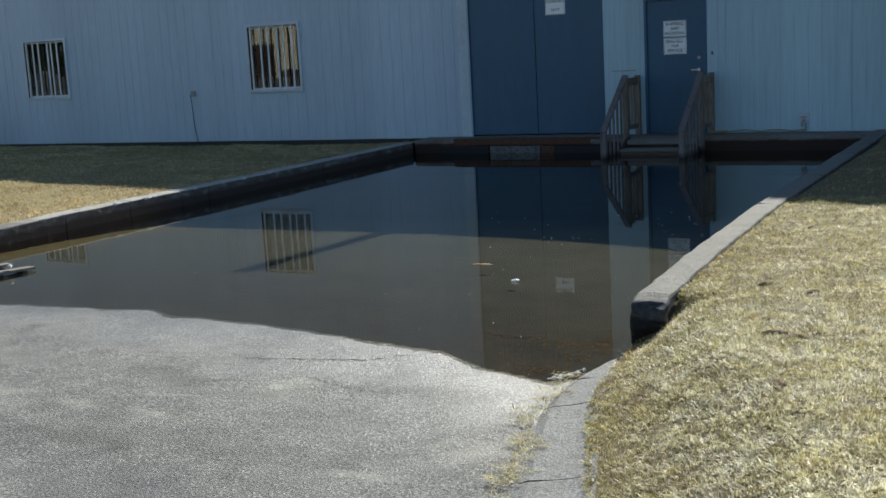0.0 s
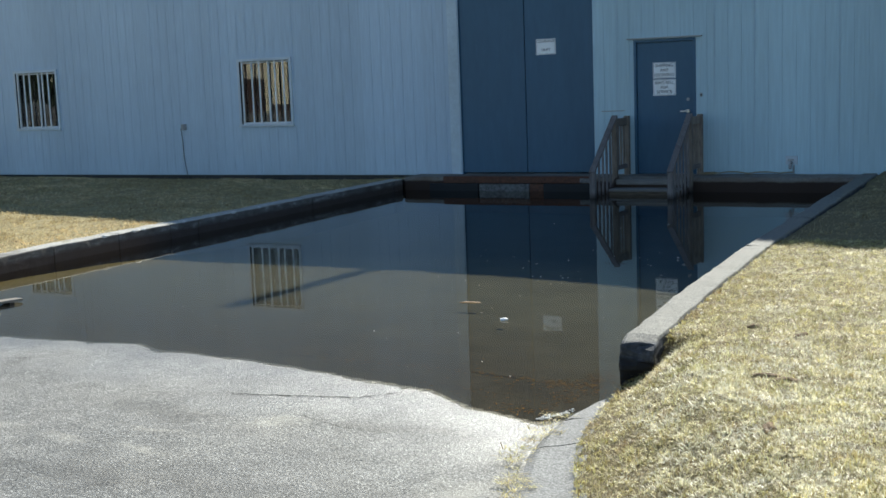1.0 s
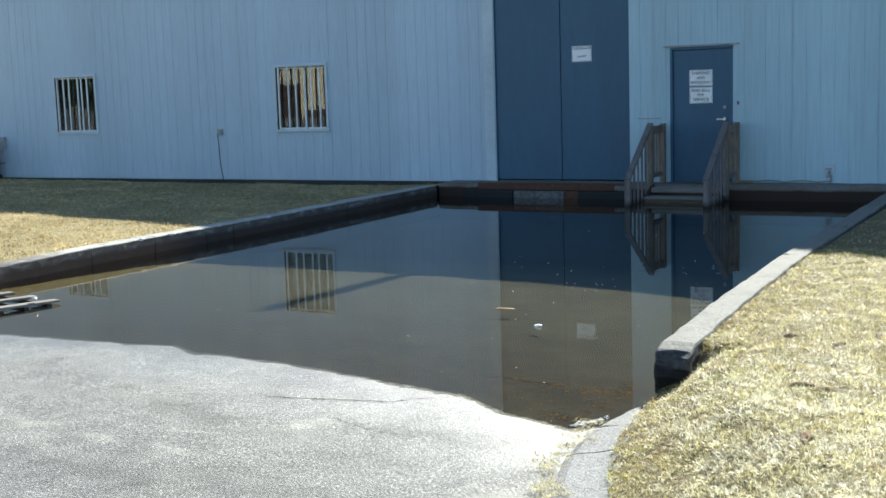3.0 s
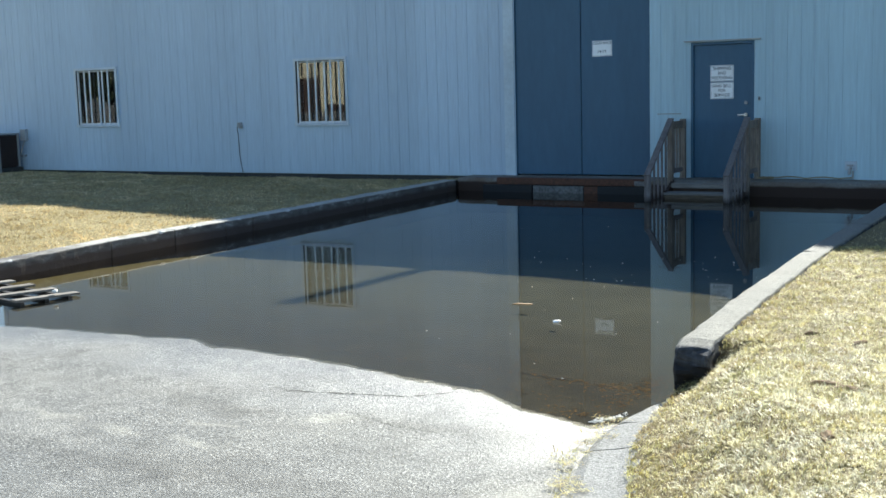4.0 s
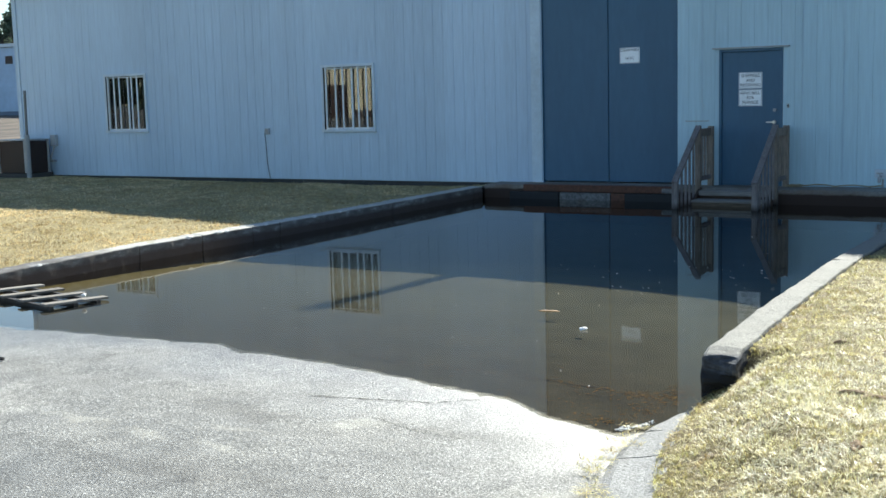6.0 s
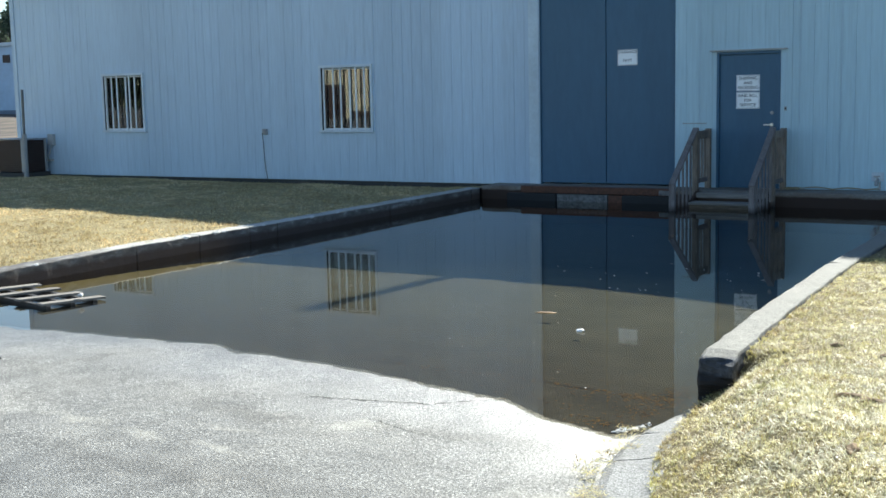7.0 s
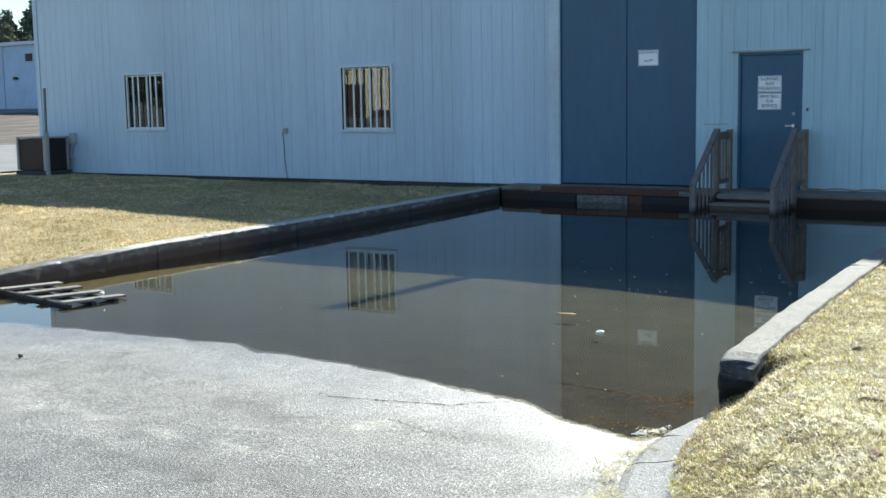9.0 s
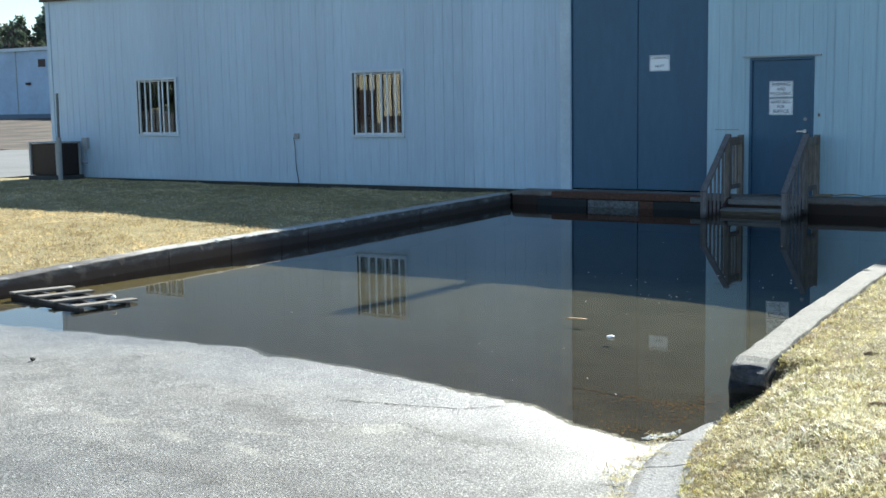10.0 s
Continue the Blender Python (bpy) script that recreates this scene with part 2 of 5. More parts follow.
def blade_material(name, shades, patch, pale, mottle, gloss=0.2, broad=0.9, bleach=0.54, clump=0.8):
    """Dead grass: blades of several shades, in broad patches of brown, green and bleached straw."""
    m, t, p = nodes_of(name)
    g = t.nodes.new("ShaderNodeNewGeometry")
    col = ramp_of(t, g.outputs["Random Per Island"], tuple(zip((0.0, 0.25, 0.65, 1.0), shades)))
    col = mixed(t, col, patch[0], ramp_of(t, noise_of(t, 1.9, 5, 0.65), ((0.5, (0, 0, 0)), (0.75, (0.5,) * 3))))
    col = mixed(t, col, patch[1], ramp_of(t, noise_of(t, 5.5, 4, 0.6), ((0.52, (0, 0, 0)), (0.68, (0.7,) * 3))))
    col = mixed(t, col, patch[2], ramp_of(t, noise_of(t, 3.1, 5, 0.65, (1.0, 1.3, 1.0)), ((bleach, (0, 0, 0)), (bleach + 0.14, (pale,) * 3))))
    col = mixed(t, col, ramp_of(t, noise_of(t, 17, 4, 0.7), ((0.38, (clump, clump * 0.95, clump * 0.85)), (0.54, (1.1,) * 3))), 1.0, "MULTIPLY")
    col = mixed(t, col, ramp_of(t, noise_of(t, broad, 5, 0.62), ((0.34, (1 - mottle, 1 - mottle, 1 - 1.15 * mottle)), (0.66, (1.08,) * 3))), 1.0, "MULTIPLY")
    t.links.new(col, p.inputs["Base Color"])
    p.inputs["Roughness"].default_value = 0.45
    p.inputs["Specular IOR Level"].default_value = gloss
    tl = t.nodes.new("ShaderNodeBsdfTranslucent")
    t.links.new(col, tl.inputs[0])
    mx = t.nodes.new("ShaderNodeMixShader")
    mx.inputs[0].default_value = 0.45
    t.links.new(p.outputs[0], mx.inputs[1])
    t.links.new(tl.outputs[0], mx.inputs[2])
    t.links.new(mx.outputs[0], t.nodes["Material Output"].inputs["Surface"])
    return m


ASPHALT, WATER, GLASS = asphalt_material(), water_material(), glass_material()
TURF = turf_material("dry_turf", (0.085, 0.062, 0.028), (0.30, 0.235, 0.105), (0.14, 0.10, 0.05))
THIN_TURF = turf_material("thin_dry_turf", (0.19, 0.15, 0.072), (0.48, 0.40, 0.19), (0.25, 0.19, 0.095))
BLADES = blade_material("straw_blades", ((0.36, 0.27, 0.085), (0.74, 0.64, 0.27), (0.94, 0.86, 0.48), (0.45, 0.43, 0.13)), ((0.46, 0.45, 0.14), (0.34, 0.23, 0.08), (0.96, 0.90, 0.62)), 0.92, 0.26, gloss=0.35, bleach=0.50, clump=0.46, broad=2.4)
BLEACHED_BLADES = blade_material("bleached_blades", ((0.55, 0.45, 0.18), (0.90, 0.83, 0.47), (0.98, 0.94, 0.66), (0.66, 0.62, 0.26)), ((0.62, 0.60, 0.24), (0.45, 0.33, 0.13), (0.98, 0.95, 0.74)), 0.95, 0.18, gloss=0.7, bleach=0.44, clump=0.46, broad=2.4)
OLIVE_BLADES = blade_material("olive_blades", ((0.24, 0.14, 0.05), (0.62, 0.53, 0.20), (0.88, 0.78, 0.38), (0.36, 0.36, 0.09)), ((0.38, 0.39, 0.11), (0.32, 0.17, 0.07), (0.90, 0.82, 0.48)), 0.55, 0.15, gloss=0.35, clump=0.5)
SHORT_BLADES = blade_material("short_dead_blades", ((0.33, 0.235, 0.12), (0.75, 0.58, 0.315), (0.97, 0.82, 0.50), (0.50, 0.385, 0.20)), ((0.47, 0.325, 0.18), (0.22, 0.15, 0.09), (0.97, 0.86, 0.59)), 0.85, 0.42, gloss=0.1, broad=0.55, clump=0.68)
SIDING = surface("painted_siding", (0.435, 0.55, 0.68), (0.525, 0.66, 0.80), 30, 0.7, rough=0.55, bump=0.0008, stretch=(1, 1, 0.06), vary=0.03, blotch=0.10)
SIDING_NEWER = surface("repainted_siding", (0.39, 0.55, 0.64), (0.475, 0.655, 0.75), 26, 0.7, rough=0.5, bump=0.0008, stretch=(1, 1, 0.05), vary=0.03, blotch=0.12)
TRIM = surface("white_trim_paint", (0.54, 0.62, 0.70), (0.66, 0.74, 0.82), 25, 1.5, rough=0.5, bump=0.0006, vary=0.04)
BAR_WHITE = surface("white_bar_paint", (0.72, 0.76, 0.80), (0.82, 0.86, 0.89), 25, 1.5, rough=0.45, bump=0.0006, vary=0.03)
BOARD_PAINT = surface("pale_blue_board_paint", (0.50, 0.60, 0.69), (0.58, 0.69, 0.78), 25, 1.5, rough=0.5, bump=0.0006, vary=0.0)
DOOR_PAINT = surface("blue_grey_door_paint", (0.038, 0.108, 0.188), (0.048, 0.126, 0.212), 18, 0.8, rough=0.5, bump=0.0004, stretch=(1, 1, 0.2), vary=0.04)
CONCRETE = surface("weathered_concrete", (0.22, 0.21, 0.19), (0.46, 0.44, 0.40), 28, 1.5, (0.16, 0.14, 0.11), 0.85, bump=0.006, vary=0.1)
KERB, DAMP_LIT_TOP_KERB = kerb_material(), damp_lit_top_kerb_material()
SPALL = surface("fresh_broken_granite", (0.45, 0.45, 0.45), (0.75, 0.75, 0.74), 60, 5, rough=0.8, bump=0.003)
KERB_STRIP = surface("asphalt_kerb", (0.04, 0.04, 0.04), (0.44, 0.437, 0.425), 95, 3.0, (0.15, 0.145, 0.125), 0.78, bump=0.006, vary=0.05)
DOCK_CONCRETE = dock_concrete_material()
DOCK_BLOCK = surface("pale_dock_concrete", (0.06, 0.06, 0.06), (0.24, 0.235, 0.23), 24, 5.5, (0.07, 0.045, 0.035), 0.85, bump=0.005)
DARK_TIMBER = surface("wet_stained_timber", (0.03, 0.016, 0.010), (0.075, 0.042, 0.026), 16, 2.0, rough=0.6, bump=0.003, stretch=(0.4, 3, 3))
RUST = surface("rusted_steel", (0.055, 0.024, 0.015), (0.135, 0.06, 0.036), 22, 2.5, (0.05, 0.03, 0.02), 0.8, bump=0.003, vary=0.1)
RUBBER_AND_SHADE = surface("black_rubber_and_shade", (0.010, 0.010, 0.011), (0.022, 0.022, 0.024), 30, 2.0, rough=0.7, bump=0.002)
POST_TIMBER = surface("tan_weathered_timber", (0.115, 0.09, 0.072), (0.30, 0.25, 0.205), 16, 2.0, (0.085, 0.065, 0.05), 0.8, bump=0.003, stretch=(3, 3, 0.4), vary=0.15)
TIMBER = surface("weathered_timber", (0.10, 0.085, 0.082), (0.27, 0.245, 0.24), 16, 2.0, (0.085, 0.072, 0.07), 0.8, bump=0.003, stretch=(3, 3, 0.4), vary=0.15)
for wet in (POST_TIMBER, TIMBER):
    wt_, wp = wet.node_tree, wet.node_tree.nodes["Principled BSDF"]
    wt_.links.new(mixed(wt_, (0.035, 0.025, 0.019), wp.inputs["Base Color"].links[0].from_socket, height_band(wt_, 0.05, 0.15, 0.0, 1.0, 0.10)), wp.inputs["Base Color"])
BROWN_BOARD = surface("damp_brown_board", (0.06, 0.042, 0.028), (0.15, 0.11, 0.075), 16, 2.0, rough=0.7, bump=0.003, stretch=(0.4, 3, 3))
DECK = surface("grey_deck_boards", (0.16, 0.15, 0.14), (0.30, 0.28, 0.26), 18, 2.0, (0.12, 0.11, 0.09), 0.8, bump=0.003, stretch=(0.3, 3, 3), vary=0.12)
PALLET_WOOD = surface("pallet_wood", (0.12, 0.105, 0.09), (0.34, 0.31, 0.27), 20, 2.5, (0.14, 0.12, 0.10), 0.8, bump=0.003, stretch=(3, 0.4, 3), vary=0.2)
PALLET_DARK = surface("wet_pallet_wood", (0.02, 0.017, 0.014), (0.05, 0.042, 0.035), 20, 2.5, rough=0.6, bump=0.003)
CHROME = surface("brushed_steel", (0.5, 0.5, 0.5), (0.65, 0.65, 0.65), 60, 4, rough=0.3, metal=1.0, bump=0)
GREY_METAL = surface("grey_painted_metal", (0.30, 0.31, 0.32), (0.40, 0.41, 0.42), 30, 2, rough=0.5, bump=0.0005)
DARK_STEEL = surface("dark_galvanised_steel", (0.10, 0.105, 0.11), (0.17, 0.175, 0.18), 30, 2, rough=0.5, metal=0.4, bump=0.0005)
DARK_GRILLE = surface("dark_coil_grille", (0.03, 0.018, 0.016), (0.06, 0.035, 0.03), 60, 3, rough=0.6, bump=0.001)
FOUNDATION = surface("dark_foundation", (0.035, 0.034, 0.033), (0.075, 0.072, 0.068), 20, 2, rough=0.9, bump=0.004)
SIGN_WHITE = surface("white_sign", (0.89, 0.92, 0.95), (0.92, 0.95, 0.97), 12, 2, rough=0.4, bump=0, vary=0)
INK = surface("dark_sign_ink", (0.03, 0.04, 0.07), (0.045, 0.055, 0.09), 12, 2, rough=0.5, bump=0, vary=0)
DARK_ROOM = surface("dark_interior", (0.03, 0.028, 0.024), (0.06, 0.055, 0.045), 4, 1, rough=0.9, bump=0)
CREAM_WALL = surface("cream_render", (0.60, 0.54, 0.38), (0.70, 0.64, 0.47), 12, 2, rough=0.7, bump=0.0005)
ROOFING = surface("grey_roofing", (0.10, 0.10, 0.10), (0.18, 0.18, 0.18), 20, 2, rough=0.9, bump=0.003)
ROAD = surface("pale_road", (0.15, 0.15, 0.147), (0.24, 0.24, 0.235), 30, 0.5, rough=0.85, bump=0.003, vary=0)
FIELD = surface("tan_field_grass", (0.022, 0.017, 0.014), (0.17, 0.13, 0.092), 0.8, 0.2, rough=0.95, bump=0.02, stretch=(1.6, 0.35, 1), vary=0, blotch=0.4)
FAR_WALL = surface("far_pale_wall", (0.40, 0.53, 0.70), (0.46, 0.60, 0.78), 3, 0.4, rough=0.6, bump=0, vary=0)
PLINTH = surface("far_grey_plinth", (0.14, 0.18, 0.25), (0.18, 0.23, 0.31), 3, 0.4, rough=0.8, bump=0, vary=0)
NEEDLES = blade_material("pine_needles", ((0.075, 0.115, 0.085), (0.13, 0.185, 0.125), (0.20, 0.26, 0.175), (0.11, 0.135, 0.105)), ((0.16, 0.20, 0.12), (0.14, 0.125, 0.105), (0.22, 0.27, 0.20)), 0.5, 0.2)
BARK = surface("pine_bark", (0.06, 0.045, 0.035), (0.13, 0.10, 0.08), 8, 1, rough=0.9, bump=0.01)
BROWN_LEAF = surface("sodden_leaves", (0.17, 0.085, 0.022), (0.32, 0.17, 0.048), 30, 4, rough=0.6, bump=0.002, vary=0.2)
SUNKEN_LEAF = surface("leaf_under_water", (0.12, 0.078, 0.034), (0.24, 0.16, 0.07), 30, 4, rough=0.95, bump=0, vary=0)
SUNKEN_LEAF.node_tree.nodes["Principled BSDF"].inputs["Specular IOR Level"].default_value = 0.0
FOAM = surface("white_foam_scrap", (0.75, 0.75, 0.73), (0.85, 0.85, 0.83), 20, 4, rough=0.6, bump=0.001)
CABLE = surface("tan_cable_sheath", (0.26, 0.21, 0.12), (0.36, 0.30, 0.18), 20, 3, rough=0.6, bump=0)
SOIL = surface("bare_soil", (0.15, 0.095, 0.05), (0.32, 0.22, 0.12), 40, 3, rough=0.95, bump=0.01, vary=0)


# ---- mesh helpers ----
def mesh_ob(name, bm, material, parent=None, smooth=False):
    me = bpy.data.meshes.new(name)
    bm.normal_update()
    bm.to_mesh(me)
    bm.free()
    if material:
        me.materials.append(material)
    if smooth:
        for f in me.polygons:
            f.use_smooth = True
    ob = new(name, me)
    if parent:
        ob.parent = parent
    return ob


def part(name, bm, material, parent, label=""):
    return tagged(mesh_ob(name, bm, material, parent), label=label)


def empty(name, x=0, y=0, z=0):
    e = new(name)
    e.empty_display_size = 0.2
    e.location = (x, y, z)
    return e


def box(bm, x0, x1, y0, y1, z0, z1, bevel=0.0, turn=None):
    made = bmesh.ops.create_cube(bm, size=1.0)["verts"]
    m = Matrix.Translation(((x0 + x1) / 2, (y0 + y1) / 2, (z0 + z1) / 2)) @ Matrix.Diagonal((x1 - x0, y1 - y0, z1 - z0, 1))
    if turn:
        m = turn @ m
    bmesh.ops.transform(bm, matrix=m, verts=made)
    if bevel:
        edges = list({e for v in made for e in v.link_edges})
        bmesh.ops.bevel(bm, geom=edges, offset=bevel, segments=2, affect="EDGES", profile=0.5)
    return bm


def cube(x0, x1, y0, y1, z0, z1, bevel=0.0, turn=None):
    return box(bmesh.new(), x0, x1, y0, y1, z0, z1, bevel, turn)


def tube(bm, a, b, r0, r1=None, sides=10):
    a, b = Vector(a), Vector(b)
    made = bmesh.ops.create_cone(bm, cap_ends=True, segments=sides, radius1=r0, radius2=r0 if r1 is None else r1, depth=(b - a).length)["verts"]
    turn = (b - a).to_track_quat("Z", "Y").to_matrix().to_4x4()
    bmesh.ops.transform(bm, matrix=Matrix.Translation((a + b) / 2) @ turn, verts=made)
    return bm


def rough_block(x0, x1, y0, y1, z0, z1, cuts=5, amount=0.012, seed=0.0, bevel=0.0):
    """A stone block with worn, uneven edges."""
    bm = cube(x0, x1, y0, y1, z0, z1, bevel or min(x1 - x0, y1 - y0, z1 - z0) * 0.07)
    long_edges = [e for e in bm.edges if e.calc_length() > 0.3]
    bmesh.ops.subdivide_edges(bm, edges=long_edges, cuts=cuts, use_grid_fill=True)
    short = [e for e in bm.edges if e.calc_length() > 0.14]
    bmesh.ops.subdivide_edges(bm, edges=short, cuts=1, use_grid_fill=True)
    for v in bm.verts:
        n = noise.noise_vector(v.co * 5.0 + Vector((seed, seed * 0.7, 0))) * amount + noise.noise_vector(v.co * 17.0 + Vector((seed, 0, 0))) * amount * 0.4
        v.co += n
    return bm


def smoothstep(a, b, v):
    f = np.clip((v - a) / (b - a), 0, 1)
    return f * f * (3 - 2 * f)


def sheet(name, xs, ys, height, material, keep=None):
    """A height field over a grid of uneven spacing."""
    X, Y = np.meshgrid(xs, ys)
    Z = height(X, Y)
    verts = np.stack([X.ravel(), Y.ravel(), Z.ravel()], 1)
    n = len(xs)
    i, j = np.meshgrid(np.arange(n - 1), np.arange(len(ys) - 1))
    a = (j * n + i).ravel()
    faces = np.stack([a, a + 1, a + n + 1, a + n], 1)
    if keep is not None:
        cx, cy = verts[faces, 0].mean(1), verts[faces, 1].mean(1)
        faces = faces[keep(cx, cy)]
    me = bpy.data.meshes.new(name)
    me.from_pydata(verts.tolist(), [], faces.tolist())
    me.materials.append(material)
    for f in me.polygons:
        f.use_smooth = True
    return new(name, me)


def wobble(X, Y, scale, seed=0.0):
    return (np.sin(X * scale * 1.7 + 1.3 * np.sin(Y * scale + seed)) + np.sin(Y * scale * 2.1 + 1.7 * np.sin(X * scale * 1.3 + seed * 2))
            + 0.6 * np.sin((X * 2.9 + Y * 2.3) * scale + seed * 3 + np.sin(X * scale * 4.1))) / 2.6


def sweep(points, radius, sides=8):
    """One continuous round cord along the points."""
    bm = bmesh.new()
    rings = []
    for k, c in enumerate(points):
        way = (points[min(k + 1, len(points) - 1)] - points[max(k - 1, 0)]).normalized()
        u = way.orthogonal().normalized() if not rings else (axis - way * axis.dot(way)).normalized()
        axis, v = u, way.cross(u)
        rings.append([bm.verts.new(c + (u * math.cos(a) + v * math.sin(a)) * radius) for a in [2 * math.pi * j / sides for j in range(sides)]])
    for p, q in zip(rings, rings[1:]):
        for j in range(sides):
            bm.faces.new((p[j], p[(j + 1) % sides], q[(j + 1) % sides], q[j]))
    bm.faces.new(rings[0][::-1])
    bm.faces.new(rings[-1])
    return bm


def spaced(*stretches):
    """Grid lines: (from, to, step) stretches end to end."""
    out = []
    for a, b, s in stretches:
        out += list(np.arange(a, b - 1e-6, s))
    out.append(stretches[-1][1])
    return np.array(out)


# ---- ground ----
SHORE_X = np.array([-30, -9.5, -7.97, -6.84, -6.0, -5.62, -5.39, -4.66, -3.68, -3.12, -2.74, -2.51, -2.24, -2.10, -1.9])
SHORE_Y = np.array([-12.3, -12.15, -12.04, -11.90, -11.85, -11.78, -11.89, -11.95, -12.12, -12.24, -12.48, -12.57, -12.62, -12.5, -12.4])
STRIP_Y = np.array([-20, -17, -15.5, -14.6, -13.6, -13.3, -13.05, -12.77, -12.45, -12.23, -11.96, -11.6])
STRIP_L = np.array([0.5, -0.75, -1.3, -1.62, -1.93, -2.02, -2.09, -2.135, -2.145, -2.12, -2.065, -2.05])
STRIP_R = np.array([0.85, -0.40, -0.95, -1.32, -1.69, -1.80, -1.88, -1.945, -1.99, -2.01, -2.03, -2.04])


def asphalt_height(X, Y):
    d = Y - np.interp(X, SHORE_X, SHORE_Y)
    z = np.where(d > 0, -np.minimum(d * 0.030 + 0.035 * np.maximum(d - 4.0, 0), 0.36), -d * 0.016)
    z = z + 0.004 * wobble(X, Y, 2.2, 0.4) * np.clip(np.abs(d) * 2, 0.15, 1) + 0.0008 * wobble(X, Y, 7.0, 1.1) + 0.0006 * wobble(X + 0.3 * Y, Y, 31.0, 0.6)
    far = np.hypot(X + 5, Y + 12)
    rise = smoothstep(22, 62, Y - 0.15 * X) * 1.1
    return np.where(far > 25, np.minimum(z, 0.16), z) * (far < 400) + rise


ground = sheet("ground", spaced((-900, -120, 60), (-120, -40, 8), (-40, -10, 1.5), (-10, -9, 0.25), (-9, -1, 0.04), (-1, 4, 0.5), (4, 40, 6), (40, 900, 86)),
               spaced((-900, -60, 70), (-60, -22, 3), (-22, -16, 0.4), (-16, -11, 0.04), (-11, 0, 0.3), (0, 60, 3), (60, 900, 70)),
               asphalt_height, ASPHALT)
tagged(ground, "grey worn asphalt drive sloping into a flooded loading dock", "ground", kind="structure")

water = sheet("water", spaced((-10.4, -2.02, 0.55)), spaced((-14.4, -0.3, 0.6)), lambda X, Y: X * 0.0, WATER)
tagged(water, "still murky brown floodwater filling the loading dock", "water", kind="structure")


def strip_edge(Y):
    return np.interp(Y, STRIP_Y, STRIP_R)


def kerb_face(Y):
    return np.interp(Y, [-11.9, -10.4, -8.0, -1.0], [-2.08, -2.18, -2.27, -2.33])


def kerb_back(Y):
    return kerb_face(Y) + 0.20


def right_lawn_height(X, Y):
    edge = np.where(Y > -11.8, kerb_back(Y), strip_edge(Y))
    d = np.maximum(X - edge, 0)
    zedge = 0.05 + 0.21 * smoothstep(-11.9, -11.5, Y) + 0.012 * np.clip(-12.5 - Y, 0, 6)
    top = 0.27 + 0.02 * np.clip(-Y - 10, 0, 8)
    z = zedge + (top - zedge) * smoothstep(0, 0.45 + 0.55 * smoothstep(-11.95, -14.2, Y), d) + 0.03 * smoothstep(1, 6, d)
    return z + 0.009 * wobble(X, Y, 2.7, 0.9) * smoothstep(0, 0.3, d) + 0.006 * wobble(X, Y, 8, 0.2) - 0.11 * (d <= 0.001)


lawn_right = sheet("lawn_right", spaced((-2.3, 2, 0.06), (2, 8, 0.5), (8, 40, 4)), spaced((-24, -15, 0.5), (-15, -11, 0.06), (-11, -7, 0.12), (-7, 0.0, 0.4)),
                   right_lawn_height, TURF, keep=lambda x, y: x > np.where(y > -11.8, kerb_back(y) - 0.03, strip_edge(y) - 0.01))
tagged(lawn_right, "dry straw-coloured lawn sloping down to the drive", "lawn", kind="structure")


LEFT_Y = np.array([-11.6, -11.0, -8.7, -5.7, -1.7, -0.5])
LEFT_FACE = np.array([-9.28, -9.29, -9.39, -9.43, -9.64, -9.70])


def left_face(y):
    return np.interp(y, LEFT_Y, LEFT_FACE)


def kerb_top(y):
    return np.interp(y, [-12, -11.0, -8.7, 0], [0.15, 0.152, 0.185, 0.187])


def left_lawn_height(X, Y):
    d = np.maximum(left_face(Y) - 0.22 - X, 0)
    z = kerb_top(Y) - 0.004 + 0.012 * smoothstep(0.3, 2.0, d)
    z = z - 0.02 * smoothstep(-1.2, -0.1, Y) - 0.07 * smoothstep(-1.0, -0.1, Y) * smoothstep(-21, -13, X) * smoothstep(0.0, 0.8, d)
    z = z + 0.012 * wobble(X, Y, 1.6, 0.3) * smoothstep(0, 0.5, d) + 0.006 * wobble(X, Y, 7, 0.7) * smoothstep(0, 0.2, d)
    return z


lawn_left = sheet("lawn_left", spaced((-37, -15, 0.8), (-15, -9.0, 0.1)), spaced((-11.75, -5, 0.12), (-5, 0.1, 0.25), (0.1, 9, 1.0)),
                  left_lawn_height, THIN_TURF, keep=lambda x, y: (x < left_face(y) - 0.12) & ((y < 0.0) | (x < -21.9)) & (-0.84 * x + 0.54 * (y + 18) < 28.6))
tagged(lawn_left, "dry patchy lawn beside the building", "lawn", kind="structure")

# open country beyond the building's end: a road, then a field
def away(x, y):
    return -0.84 * x + 0.54 * (y + 18)


road = sheet("road", spaced((-64, -22, 1.0)), spaced((-30, 40, 1.0)), lambda X, Y: X * 0 + 0.19, ROAD,
             keep=lambda x, y: (away(x, y) > 27.9) & (away(x, y) < 49) & (x < -23))
tagged(road, "pale sunlit road beyond the lawn", "road", kind="structure")
field = sheet("field", spaced((-260, -80, 8), (-80, -22, 1.5)), spaced((-60, 120, 3.0)), lambda X, Y: 0.21 + 0.85 * smoothstep(50, 95, away(X, Y)) + 0.05 * wobble(X, Y, 0.7), FIELD,
              keep=lambda x, y: (away(x, y) > 48.0) & (x < -24))
tagged(field, "tan dead grass of a distant field", "field", kind="structure")

